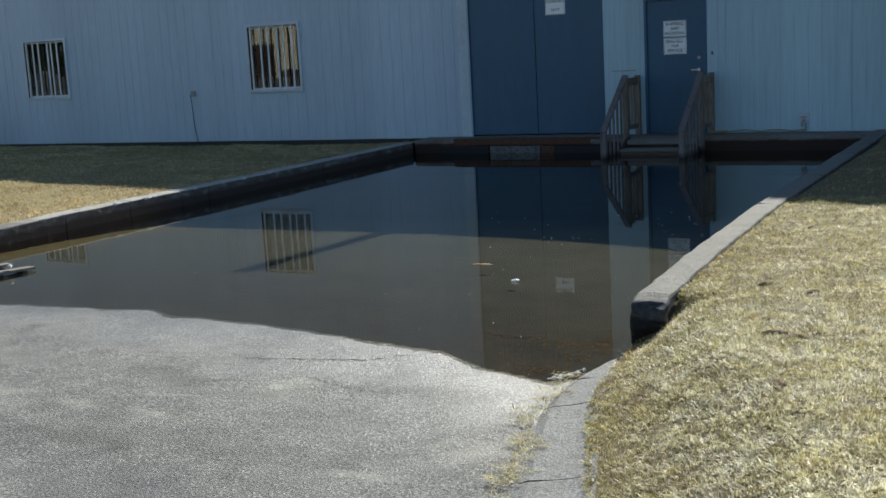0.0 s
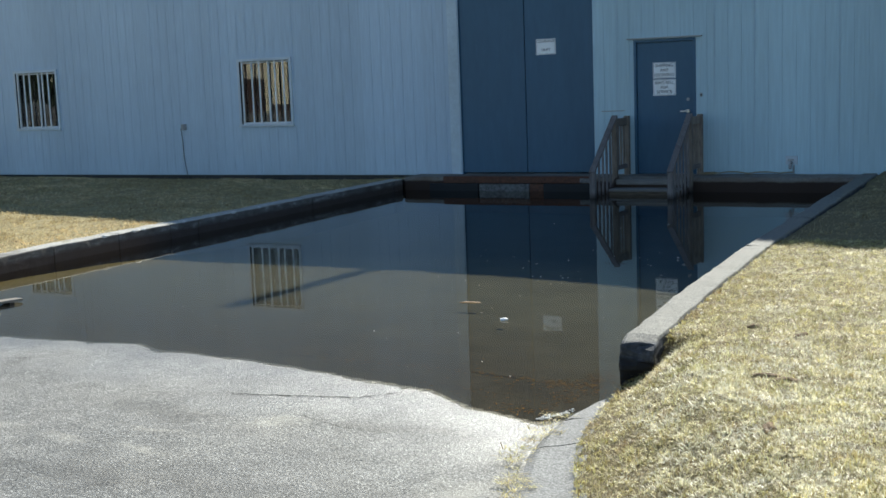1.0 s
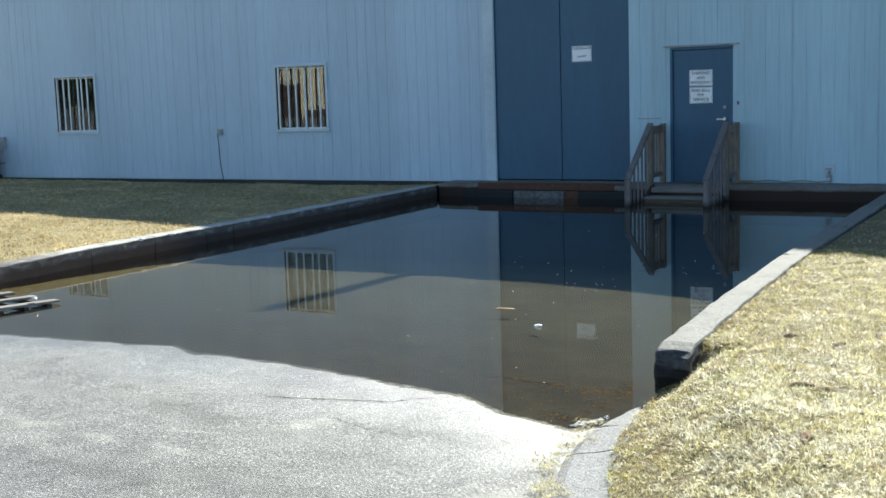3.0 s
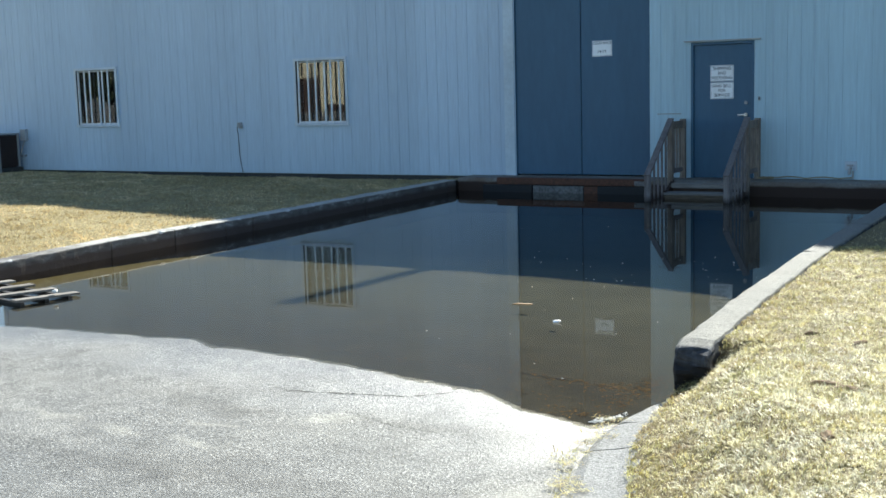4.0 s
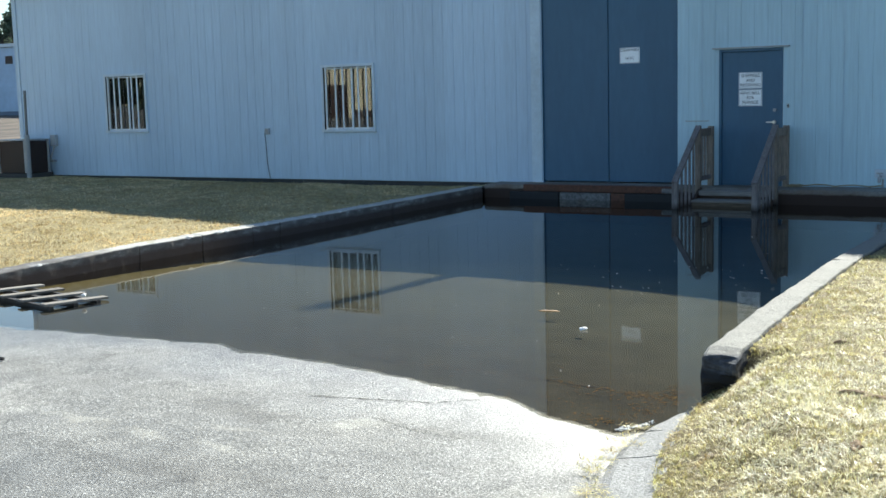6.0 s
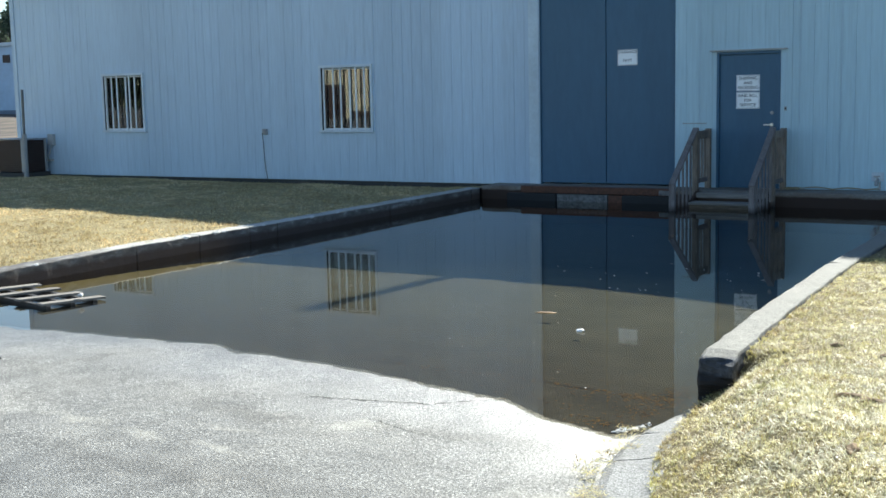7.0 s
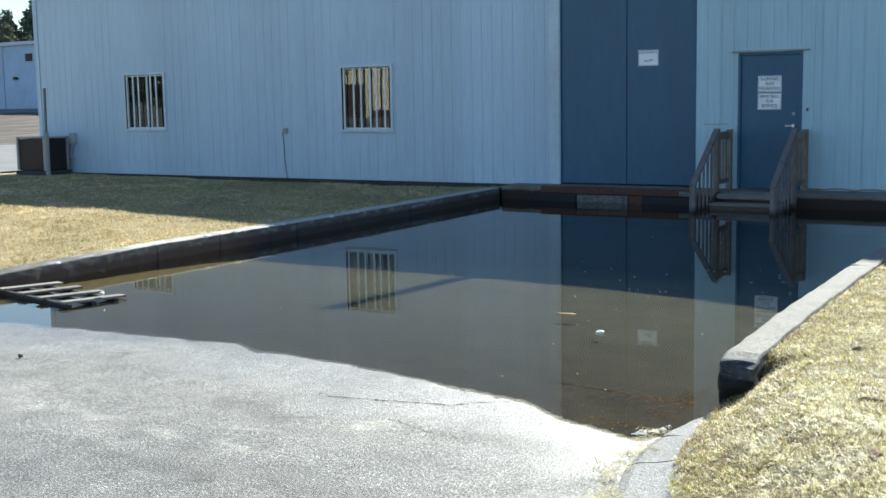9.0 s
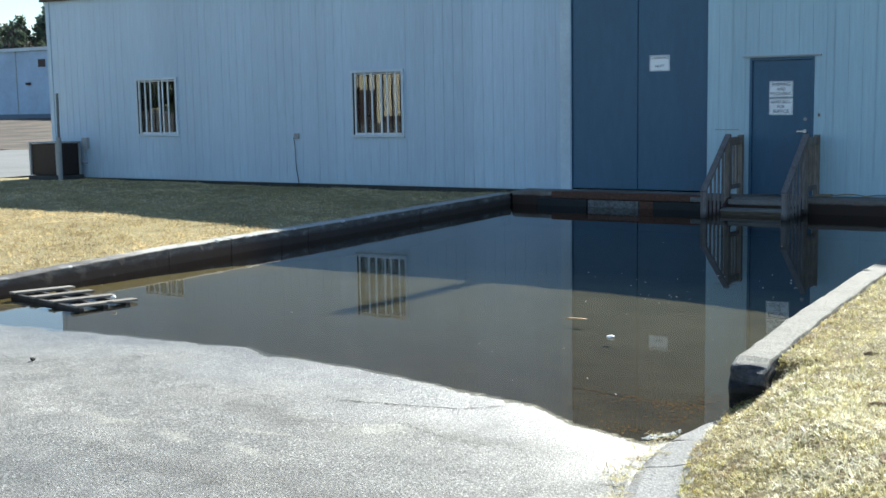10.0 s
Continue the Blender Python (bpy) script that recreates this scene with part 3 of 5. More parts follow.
# ---- kerbs ----
kerb_left = tagged(empty("kerb_left", -9.0, -6.0, 0), "weathered granite kerb holding back the lawn", "kerb", kind="structure")
random.seed(4)
cuts = [-11.35, -8.81, -7.80, -6.90, -6.36, -3.6, -0.93, -0.62]
for n, (a, b) in enumerate(zip(cuts, cuts[1:])):
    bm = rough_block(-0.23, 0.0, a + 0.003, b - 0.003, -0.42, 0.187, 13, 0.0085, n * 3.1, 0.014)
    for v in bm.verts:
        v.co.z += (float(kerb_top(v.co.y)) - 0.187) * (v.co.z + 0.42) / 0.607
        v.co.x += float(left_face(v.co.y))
    o = part("kerb_stone", bm, DAMP_LIT_TOP_KERB, kerb_left)
    o.matrix_parent_inverse = kerb_left.matrix_basis.inverted()
# pale fresh spalls where the top edge has broken
for n, (y, sy, sz) in enumerate(((-8.02, 0.10, 0.030), (-7.50, 0.16, 0.034), (-7.36, 0.07, 0.022), (-6.62, 0.06, 0.026), (-5.62, 0.09, 0.03), (-5.0, 0.05, 0.02), (-10.2, 0.06, 0.02))):
    bm = bmesh.new()
    bmesh.ops.create_icosphere(bm, subdivisions=3, radius=0.5)
    for v in bm.verts:
        v.co *= 1 + 0.7 * noise.noise(v.co * 2.6 + Vector((n * 4.0, 0, 0)))
        v.co = Vector((v.co.x * 0.035, v.co.y * sy, v.co.z * sz))
    bmesh.ops.transform(bm, matrix=pose(float(left_face(y)) - 0.010, y, float(kerb_top(y)) - 0.006, 0, 20, 0), verts=bm.verts)
    o = part("spall", bm, SPALL, kerb_left, "pale broken edge")
    o.matrix_parent_inverse = kerb_left.matrix_basis.inverted()
# the rounded end turns away along the drive
for n, (cx, cy, ang) in enumerate(((-9.34, -11.50, -30), (-9.62, -11.76, -62), (-10.2, -11.98, -82), (-11.3, -12.06, -88))):
    l = 0.2 if n < 2 else 0.54
    bm = rough_block(-0.11, 0.11, -l, l, -0.4, 0.16, 4, 0.014, n + 20.0)
    bmesh.ops.transform(bm, matrix=pose(cx, cy, 0, 0, 0, ang), verts=bm.verts)
    o = part("kerb_stone", bm, DAMP_LIT_TOP_KERB, kerb_left)
    o.matrix_parent_inverse = kerb_left.matrix_basis.inverted()

kerb_right = tagged(empty("kerb_right", -2.1, -6.0, 0), "weathered granite kerb with a chipped squared end", "kerb", kind="structure")
cuts = [-11.86, -8.05, -6.0, -3.9, -0.62]
for n, (a, b) in enumerate(zip(cuts, cuts[1:])):
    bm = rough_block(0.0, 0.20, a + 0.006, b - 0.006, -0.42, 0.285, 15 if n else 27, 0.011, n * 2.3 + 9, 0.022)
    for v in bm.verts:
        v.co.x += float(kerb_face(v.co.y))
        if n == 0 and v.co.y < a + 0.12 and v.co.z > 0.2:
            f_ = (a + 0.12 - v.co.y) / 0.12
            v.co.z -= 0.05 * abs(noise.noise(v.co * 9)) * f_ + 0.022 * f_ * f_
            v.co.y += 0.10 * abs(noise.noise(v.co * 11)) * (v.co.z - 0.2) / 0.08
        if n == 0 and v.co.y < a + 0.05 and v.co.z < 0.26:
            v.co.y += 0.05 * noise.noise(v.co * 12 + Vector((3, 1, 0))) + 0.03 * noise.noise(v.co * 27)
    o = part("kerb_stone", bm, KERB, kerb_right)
    o.matrix_parent_inverse = kerb_right.matrix_basis.inverted()

# flush kerb strip that follows the lawn's edge up the drive
strip = tagged(empty("kerb_strip", -1.9, -13.5, 0), "worn grey asphalt kerb strip, cracked across", "kerb", kind="structure")
ends = [-11.93, -12.54, -13.02, -13.98, -14.9, -15.9, -17.0, -18.4]
for n, (b, a) in enumerate(zip(ends, ends[1:])):
    bm = bmesh.new()
    ys = np.linspace(b - 0.004, a + 0.004, 15)
    rows_ = []
    for y in ys:
        l, r = float(np.interp(y, STRIP_Y, STRIP_L)), float(np.interp(y, STRIP_Y, STRIP_R))
        up = 0.004 + 0.016 * (-11.9 - y)
        row = []
        for k in range(7):
            f = k / 6
            x = l + (r + 0.035 - l) * f
            lift = up + 0.014 * f + 0.022 * f ** 4 - (0.012 if k == 0 else 0)
            jig = noise.noise(Vector((x * 7, y * 7, n))) * 0.012
            row.append(bm.verts.new((x + (jig * 1.3 if k in (0, 6) else 0), y + jig * 0.3 + (0.10 * (f - 0.5) if n else 0), lift + jig * 0.4)))
        rows_.append(row)
    for p_, q_ in zip(rows_, rows_[1:]):
        for k in range(6):
            bm.faces.new((p_[k], q_[k], q_[k + 1], p_[k + 1]))
    base = bmesh.ops.extrude_edge_only(bm, edges=[e for e in bm.edges if e.is_boundary])["geom"]
    for v in base:
        if isinstance(v, bmesh.types.BMVert):
            v.co.z -= 0.15
    bmesh.ops.recalc_face_normals(bm, faces=bm.faces)
    o = part("kerb_piece", bm, KERB_STRIP, strip)
    o.matrix_parent_inverse = strip.matrix_basis.inverted()

# ---- the building ----
WALL_X0, WALL_X1, WALL_TOP, WALL_LOW, BACK = -21.85, 9.0, 5.6, 0.20, 16.0


# eaves heights, mostly unseen, made up so the roof's shadow edge falls right
KNOTS = [-22.0, -13.5, -9.45, -4.5, -2.0, 9.2]
EAVES = [4.36, 4.30, 4.82, 5.10, 5.62, 6.5]


def shadow_fitted(bm):
    """Sets wall tops and roof level at the low end, then rising, to fit their shadow."""
    for v in bm.verts:
        if v.co.z > WALL_TOP - 0.01:
            v.co.z += float(np.interp(v.co.x, KNOTS, EAVES)) - WALL_TOP
    return bm


OPENINGS = [(-19.13, -17.93, 1.11, 2.33), (-13.43, -12.24, 1.09, 2.33), (-8.86, -6.52, 0.0, 4.52), (-5.83, -4.85, 0.0, 2.30)]


def cells(x0, x1, z0, z1, holes):
    """The rectangles that are left of a wall once its openings are taken out."""
    xs = sorted({x0, x1, *[v for v in KNOTS if x0 < v < x1], *[v for h in holes for v in h[:2] if x0 < v < x1]})
    out = []
    for a, b in zip(xs, xs[1:]):
        spans = [(z0, z1)]
        for h in holes:
            if h[0] < (a + b) / 2 < h[1]:
                spans = [s for lo, hi in spans for s in ((lo, min(hi, h[2])), (max(lo, h[3]), hi)) if s[1] - s[0] > 1e-4]
        out += [(a, b, lo, hi) for lo, hi in spans]
    return out


bm = bmesh.new()
for a, b, lo, hi in cells(WALL_X0 + 0.02, WALL_X1 - 0.02, WALL_LOW, WALL_TOP, OPENINGS):
    box(bm, a, b, 0.014, 0.16, lo, hi)
wall_front = tagged(mesh_ob("wall_front", shadow_fitted(bm), SIDING), "pale blue-grey painted wall clad in grooved vertical siding", "wall", kind="structure")


def siding_sheet(x0, x1, half=0.0038, seam=0.003):
    """One siding sheet: flat faces and shallow vertical grooves, cut out round the openings."""
    bm = bmesh.new()
    pitch = 0.2033
    grooves = [x0 + pitch * k for k in range(1, round((x1 - x0) / pitch))]
    marks = [x0 + seam]
    for g in grooves:
        marks += [g - half, g + half]
    marks.append(x1 - seam)
    strips = [(a, b, 0.0055 if k % 2 else 0.0) for k, (a, b) in enumerate(zip(marks, marks[1:]))]
    for a, b, y in strips:
        for p, q, lo, hi in cells(a, b, WALL_LOW + 0.012, WALL_TOP, OPENINGS):
            bm.faces.new([bm.verts.new(v) for v in ((p, y, lo), (q, y, lo), (q, y, hi), (p, y, hi))])
    for (a, b, y), (c, d, w) in zip(strips, strips[1:]):
        for p, q, lo, hi in cells(b - 0.001, b + 0.001, WALL_LOW + 0.012, WALL_TOP, OPENINGS):
            bm.faces.new([bm.verts.new(v) for v in ((b, y, lo), (b, w, lo), (b, w, hi), (b, y, hi))])
            break
    return bm


x = WALL_X0 + 0.1
while x < -6.6:
    wide = min(1.22, -6.52 - x)
    part("siding_sheet", shadow_fitted(siding_sheet(x, x + wide)), SIDING, wall_front)
    x += wide
joints = [-6.52, -6.10, -4.563, -3.966, -2.75, -1.53, -0.31, 0.91, 2.13, 3.35, 4.57, 5.79, 7.01, 8.23, WALL_X1]
for a, b in zip(joints, joints[1:]):
    part("siding_sheet", shadow_fitted(siding_sheet(a, b, 0.0016, 0.0032)), SIDING_NEWER, wall_front, "greener repainted siding")
bm = bmesh.new()
box(bm, WALL_X0 + 0.02, WALL_X0 + 0.16, 0.16, BACK, 0, WALL_TOP)
box(bm, WALL_X1 - 0.16, WALL_X1 - 0.02, 0.16, BACK, 0, WALL_TOP)
ends_ = [WALL_X0 + 0.02, *KNOTS[1:-1], WALL_X1 - 0.02]
for a, b in zip(ends_, ends_[1:]):
    box(bm, a, b, BACK, BACK + 0.15, 0, WALL_TOP)
tagged(mesh_ob("wall_rear", shadow_fitted(bm), SIDING), "pale painted end and rear walls", "wall", kind="structure")
bm = bmesh.new()
ends_ = [WALL_X0 - 0.1, *KNOTS[1:-1], WALL_X1 + 0.1]
for a, b in zip(ends_, ends_[1:]):
    box(bm, a, b, -0.12, BACK + 0.25, WALL_TOP, WALL_TOP + 0.14)
tagged(mesh_ob("roof", shadow_fitted(bm), ROOFING), "low grey roof, its unseen slope shaped to fit its shadow", "roof", kind="structure")
tagged(mesh_ob("foundation", cube(WALL_X0 + 0.05, -8.9, 0.02, 0.3, -0.4, WALL_LOW + 0.02), FOUNDATION), "dark foundation strip under the siding", "foundation", kind="structure")
tagged(mesh_ob("foundation_dock", cube(-8.9, WALL_X1, 0.02, 0.3, -0.4, WALL_LOW + 0.02), CONCRETE), "concrete foundation behind the dock", "foundation", kind="structure")
tagged(mesh_ob("floor", cube(WALL_X0 + 0.2, WALL_X1 - 0.2, 0.3, BACK, 0.0, 0.2), CONCRETE), "concrete floor inside the building", "floor", kind="structure")
bm = bmesh.new()
ends_ = [WALL_X0 - 0.1, *KNOTS[1:-1], WALL_X1 + 0.1]
for a, b in zip(ends_, ends_[1:]):
    box(bm, a, b, -0.112, -0.023, WALL_TOP - 0.009, WALL_TOP - 0.003)
shadow_fitted(bm)
for v in bm.verts:
    if v.co.z < float(np.interp(v.co.x, KNOTS, EAVES)) - 0.006:
        v.co.z -= 0.262
tagged(mesh_ob("eaves_board", bm, BARK), "dark brown board under the roof edge", "trim", kind="structure")
trim = tagged(empty("trim"), "pale painted corner and door boards", "trim", kind="structure")
part("corner_board", shadow_fitted(cube(WALL_X0 - 0.02, WALL_X0 + 0.10, -0.022, 0.12, WALL_LOW - 0.02, WALL_TOP - 0.005)), SIDING, trim)
part("door_board", shadow_fitted(cube(-9.06, -8.875, -0.02, 0.012, WALL_LOW - 0.03, WALL_TOP - 0.005)), BOARD_PAINT, trim)

# unseen stack on the roof, added to throw a long thin shadow over the water
stack = tagged(empty("vent_stack", -6.64, 1.2, 5.05), "unseen grey metal stack on the roof, placed for its shadow", "vent")
bm = tube(bmesh.new(), (0, 0, 0), (0, 0, 2.80), 0.095, sides=16)
part("pipe", bm, GREY_METAL, stack)
part("cap", tube(bmesh.new(), (0, 0, 2.76), (0, 0, 2.86), 0.13, 0.04, 16), GREY_METAL, stack)


# ---- windows ----
def window(name, x0, x1, z0, z1, bars, meet, label):
    w = tagged(empty(name, (x0 + x1) / 2, 0, z0), label, "window", kind="structure")
    inv = w.matrix_basis.inverted()

    def add(n, bm, mat, parent=w, lab=""):
        o = part(n, bm, mat, parent, lab)
        if parent is w:
            o.matrix_parent_inverse = inv
        return o
    fr = bmesh.new()
    t_ = 0.045
    box(fr, x0 - 0.005, x0 + t_, -0.035, 0.10, z0 + 0.05, z1 - t_, 0.005)
    box(fr, x1 - t_, x1 + 0.005, -0.035, 0.10, z0 + 0.05, z1 - t_, 0.005)
    box(fr, x0 - 0.005, x1 + 0.005, -0.035, 0.10, z1 - t_, z1 + 0.005, 0.005)
    add("window_frame", fr, TRIM)
    add("window_sill", cube(x0 - 0.012, x1 + 0.012, -0.05, 0.10, z0 + 0.004, z0 + 0.05, 0.006), TRIM)
    mid = x0 + (x1 - x0) * meet
    for a, b, y in ((x0 + t_, mid + 0.034, 0.03), (mid - 0.034, x1 - t_, 0.055)):
        s = bmesh.new()
        f = 0.034
        box(s, a, a + f, y, y + 0.022, z0 + 0.05, z1 - t_)
        box(s, b - f, b, y, y + 0.022, z0 + 0.05, z1 - t_)
        box(s, a + f, b - f, y, y + 0.022, z0 + 0.05, z0 + 0.05 + f)
        box(s, a + f, b - f, y, y + 0.022, z1 - t_ - f, z1 - t_)
        sash = add("sash", s, BAR_WHITE)
        g = add("pane", cube(a + f, b - f, y + 0.008, y + 0.014, z0 + 0.05 + f, z1 - t_ - f), GLASS, sash)
        g.visible_shadow = False
    for f in bars:
        x_ = x0 + (x1 - x0) * f
        add("bar", cube(x_ - 0.014, x_ + 0.014, -0.03, -0.008, z0 + 0.052, z1 - t_ - 0.002, 0.004), BAR_WHITE)
    # black strips standing in for the recess shadow inside the casing
    g = bmesh.new()
    box(g, x0 + t_, x0 + t_ + 0.009, -0.02, 0.028, z0 + 0.052, z1 - t_)
    box(g, x1 - t_ - 0.009, x1 - t_, -0.02, 0.028, z0 + 0.052, z1 - t_)
    box(g, x0 + t_ + 0.009, x1 - t_ - 0.009, -0.006, 0.028, z1 - t_ - 0.009, z1 - t_)
    add("gasket", g, RUBBER_AND_SHADE, w, "dark strips drawing the recess shadow inside the casing")
    return w


window("window_1", -13.43, -12.24, 1.09, 2.33, (0.085, 0.27, 0.41, 0.70, 0.855), 0.535, "white-framed sliding window behind upright white security bars")
window("window_2", -19.13, -17.93, 1.11, 2.33, (0.085, 0.235, 0.365, 0.66, 0.79), 0.51, "white-framed window behind upright white security bars")
# rooms behind the windows
for nm, a, b in (("room_lining", -14.6, -11.2), ("room_lining", -20.2, -16.9)):
    bm = bmesh.new()
    box(bm, a, b, 3.0, 3.1, 0.2, 2.8)
    box(bm, a - 0.1, a, 0.17, 3.0, 0.2, 2.8)
    box(bm, b, b + 0.1, 0.17, 3.0, 0.2, 2.8)
    box(bm, a, b, 0.17, 3.0, 2.8, 2.9)
    tagged(mesh_ob(nm, bm, DARK_ROOM), "dim walls of an office behind the window", "wall", kind="structure")
# ---- doors ----
door_1 = tagged(empty("door_1", -7.69, 0, 0.24), "tall blue-grey double loading door, closed", "door", kind="structure")
inv = door_1.matrix_basis.inverted()
for a, b in ((-8.85, -7.688), (-7.674, -6.53)):
    bm = cube(a, b, 0.028, 0.085, 0.245, 4.5, 0.004)
    part("leaf", bm, DOOR_PAINT, door_1).matrix_parent_inverse = inv
part("astragal", cube(-7.70, -7.66, 0.07, 0.10, 0.245, 4.5), DOOR_PAINT, door_1).matrix_parent_inverse = inv
bm = bmesh.new()
box(bm, -8.858, -8.851, -0.004, 0.12, 0.2, 4.515)
box(bm, -6.529, -6.50, -0.006, 0.12, 0.2, 4.515)
box(bm, -8.851, -6.529, -0.004, 0.12, 4.502, 4.515)
part("door_frame", bm, DOOR_PAINT, door_1).matrix_parent_inverse = inv

door_2 = tagged(empty("door_2", -5.34, 0, 0.2), "blue-grey steel entrance door, closed", "door", kind="structure")
inv = door_2.matrix_basis.inverted()
leaf = part("leaf", cube(-5.785, -4.895, 0.022, 0.066, 0.225, 2.255, 0.003), DOOR_PAINT, door_2)
leaf.matrix_parent_inverse = inv
bm = bmesh.new()
box(bm, -5.83, -5.79, -0.012, 0.12, 0.2, 2.30, 0.003)
box(bm, -4.89, -4.85, -0.012, 0.12, 0.2, 2.30, 0.003)
box(bm, -5.79, -4.89, -0.012, 0.12, 2.26, 2.30, 0.003)
part("door_frame", bm, DOOR_PAINT, door_2).matrix_parent_inverse = inv
part("drip_cap", cube(-5.93, -4.75, -0.05, -0.001, 2.31, 2.33, 0.003), GREY_METAL, door_2).matrix_parent_inverse = inv
part("threshold", cube(-5.79, -4.89, -0.03, 0.1, 0.2, 0.22, 0.003), GREY_METAL, door_2).matrix_parent_inverse = inv
bm = bmesh.new()
tube(bm, (-4.975, 0.022, 1.19), (-4.975, -0.035, 1.19), 0.026, sides=14)
box(bm, -5.09, -4.965, -0.05, -0.033, 1.178, 1.20, 0.005)
part("door_handle", bm, CHROME, leaf, "bright steel lever handle")
part("deadbolt", tube(bmesh.new(), (-4.975, 0.022, 1.37), (-4.975, -0.005, 1.37), 0.026, sides=14), GREY_METAL, leaf, "round grey deadbolt")


def lettering(text, size, material, parent, m, label=""):
    cu = bpy.data.curves.new("text", "FONT")
    cu.body, cu.size, cu.align_x, cu.align_y, cu.extrude = text, size, "CENTER", "CENTER", 0.0008
    cu.offset = 0.0003
    tmp = bpy.data.objects.new("text", cu)
    scene.collection.objects.link(tmp)
    dg = bpy.context.evaluated_depsgraph_get()
    me = bpy.data.meshes.new_from_object(tmp.evaluated_get(dg))
    bpy.data.objects.remove(tmp)
    bpy.data.curves.remove(cu)
    me.materials.clear()
    me.materials.append(material)
    ob = new("lettering", me)
    ob.parent = parent
    ob.matrix_basis = m
    return tagged(ob, label=label, kind="stuff")


def sign(x0, x1, z0, z1, y, lines, label):
    s = tagged(empty("sign", (x0 + x1) / 2, y, (z0 + z1) / 2), label, "sign")
    w, h = (x1 - x0) / 2, (z1 - z0) / 2
    plate = part("plate", cube(-w, w, -0.004, 0.0, -h, h, 0.0012), SIGN_WHITE, s)
    for text, size, at in lines:
        lettering(text, size, INK, plate, pose(0, -0.005, at, 90, 0, 0))
    bm = bmesh.new()
    for a, b, c, d in ((-w + .008, w - .008, h - .012, h - .008), (-w + .008, w - .008, -h + .008, -h + .012), (-w + .008, -w + .012, -h + .012, h - .012), (w - .012, w - .008, -h + .012, h - .012)):
        box(bm, a, b, -0.0052, -0.0038, c, d)
    part("border", bm, INK, plate)
    return s


sign(-7.48, -7.14, 2.15, 2.40, 0.028, (("CLEARANCE", 0.058, 0.085), ("14 FT", 0.07, -0.05)), "white clearance sign with small dark lettering on the loading door")
sign(-5.53, -5.17, 1.70, 1.945, 0.022, (("SHIPPING", 0.068, 0.07), ("AND", 0.06, 0.0), ("RECEIVING", 0.064, -0.07)), "white sign with dark lettering on the entrance door")
sign(-5.53, -5.17, 1.435, 1.685, 0.022, (("RING BELL", 0.064, 0.07), ("FOR", 0.06, 0.0), ("SERVICE", 0.068, -0.07)), "white sign with dark lettering below another sign")

# ---- loading dock ----
dock = tagged(empty("loading_dock", -5.5, -0.5, 0), "low stained concrete loading dock with a rusted steel edge", "dock", kind="structure")
inv = dock.matrix_basis.inverted()


def dockpart(name, bm, material, label=""):
    o = part(name, bm, material, dock, label)
    o.matrix_parent_inverse = inv
    return o


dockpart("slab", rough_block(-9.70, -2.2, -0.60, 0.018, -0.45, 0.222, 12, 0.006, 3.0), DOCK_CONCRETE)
dockpart("edge_angle", cube(-8.92, -6.30, -0.64, -0.50, 0.125, 0.232, 0.008), RUST, "rust-brown steel edge")
for a, b in ((-9.15, -8.26), (-7.12, -6.32)):
    bm = cube(a, b, -0.70, -0.61, -0.2, 0.118, 0.015)
    dockpart("bumper", bm, RUBBER_AND_SHADE, "black rubber dock bumper")
dockpart("face_block", rough_block(-8.24, -7.37, -0.68, -0.605, -0.2, 0.112, 4, 0.006, 8.0), DOCK_BLOCK, "pale concrete block between the bumpers")
dockpart("rusty_plate", cube(-7.36, -7.128, -0.67, -0.61, -0.15, 0.11, 0.004), RUST)
dockpart("corner_block", rough_block(-6.52, -6.31, -0.66, -0.49, 0.13, 0.205, 2, 0.004, 2.0), DOCK_BLOCK)

# ---- steps ----
steps = tagged(empty("wooden_steps", -5.35, -0.8, 0), "weathered wooden steps with sloping handrails standing in the water", "steps")
inv = steps.matrix_basis.inverted()


def steppart(name, bm, material, label=""):
    o = part(name, bm, material, steps, label)
    o.matrix_parent_inverse = inv
    return o


LX, RX = -5.93, -4.77
for y in (-0.09, -0.24, -0.39, -0.54, -0.69):
    steppart("deck_board", cube(LX + 0.05, RX - 0.05, y - 0.071, y + 0.071, 0.165, 0.198, 0.005), DECK)
steppart("deck_nosing", cube(LX + 0.05, RX - 0.05, -0.80, -0.765, 0.125, 0.197, 0.005), DECK)
steppart("fascia", cube(LX + 0.06, RX - 0.06, -0.755, -0.73, -0.2, 0.163, 0.004), DARK_TIMBER)
for y, z, wood in ((-1.0, 0.085, DECK), (-1.30, -0.08, DARK_TIMBER)):
    steppart("tread", cube(LX + 0.05, RX - 0.05, y - 0.15, y + 0.15, z - 0.032, z, 0.005), wood)
steppart("riser", cube(LX + 0.06, RX - 0.06, -1.13, -1.105, -0.2, 0.052, 0.004), BROWN_BOARD, "damp brown riser board")
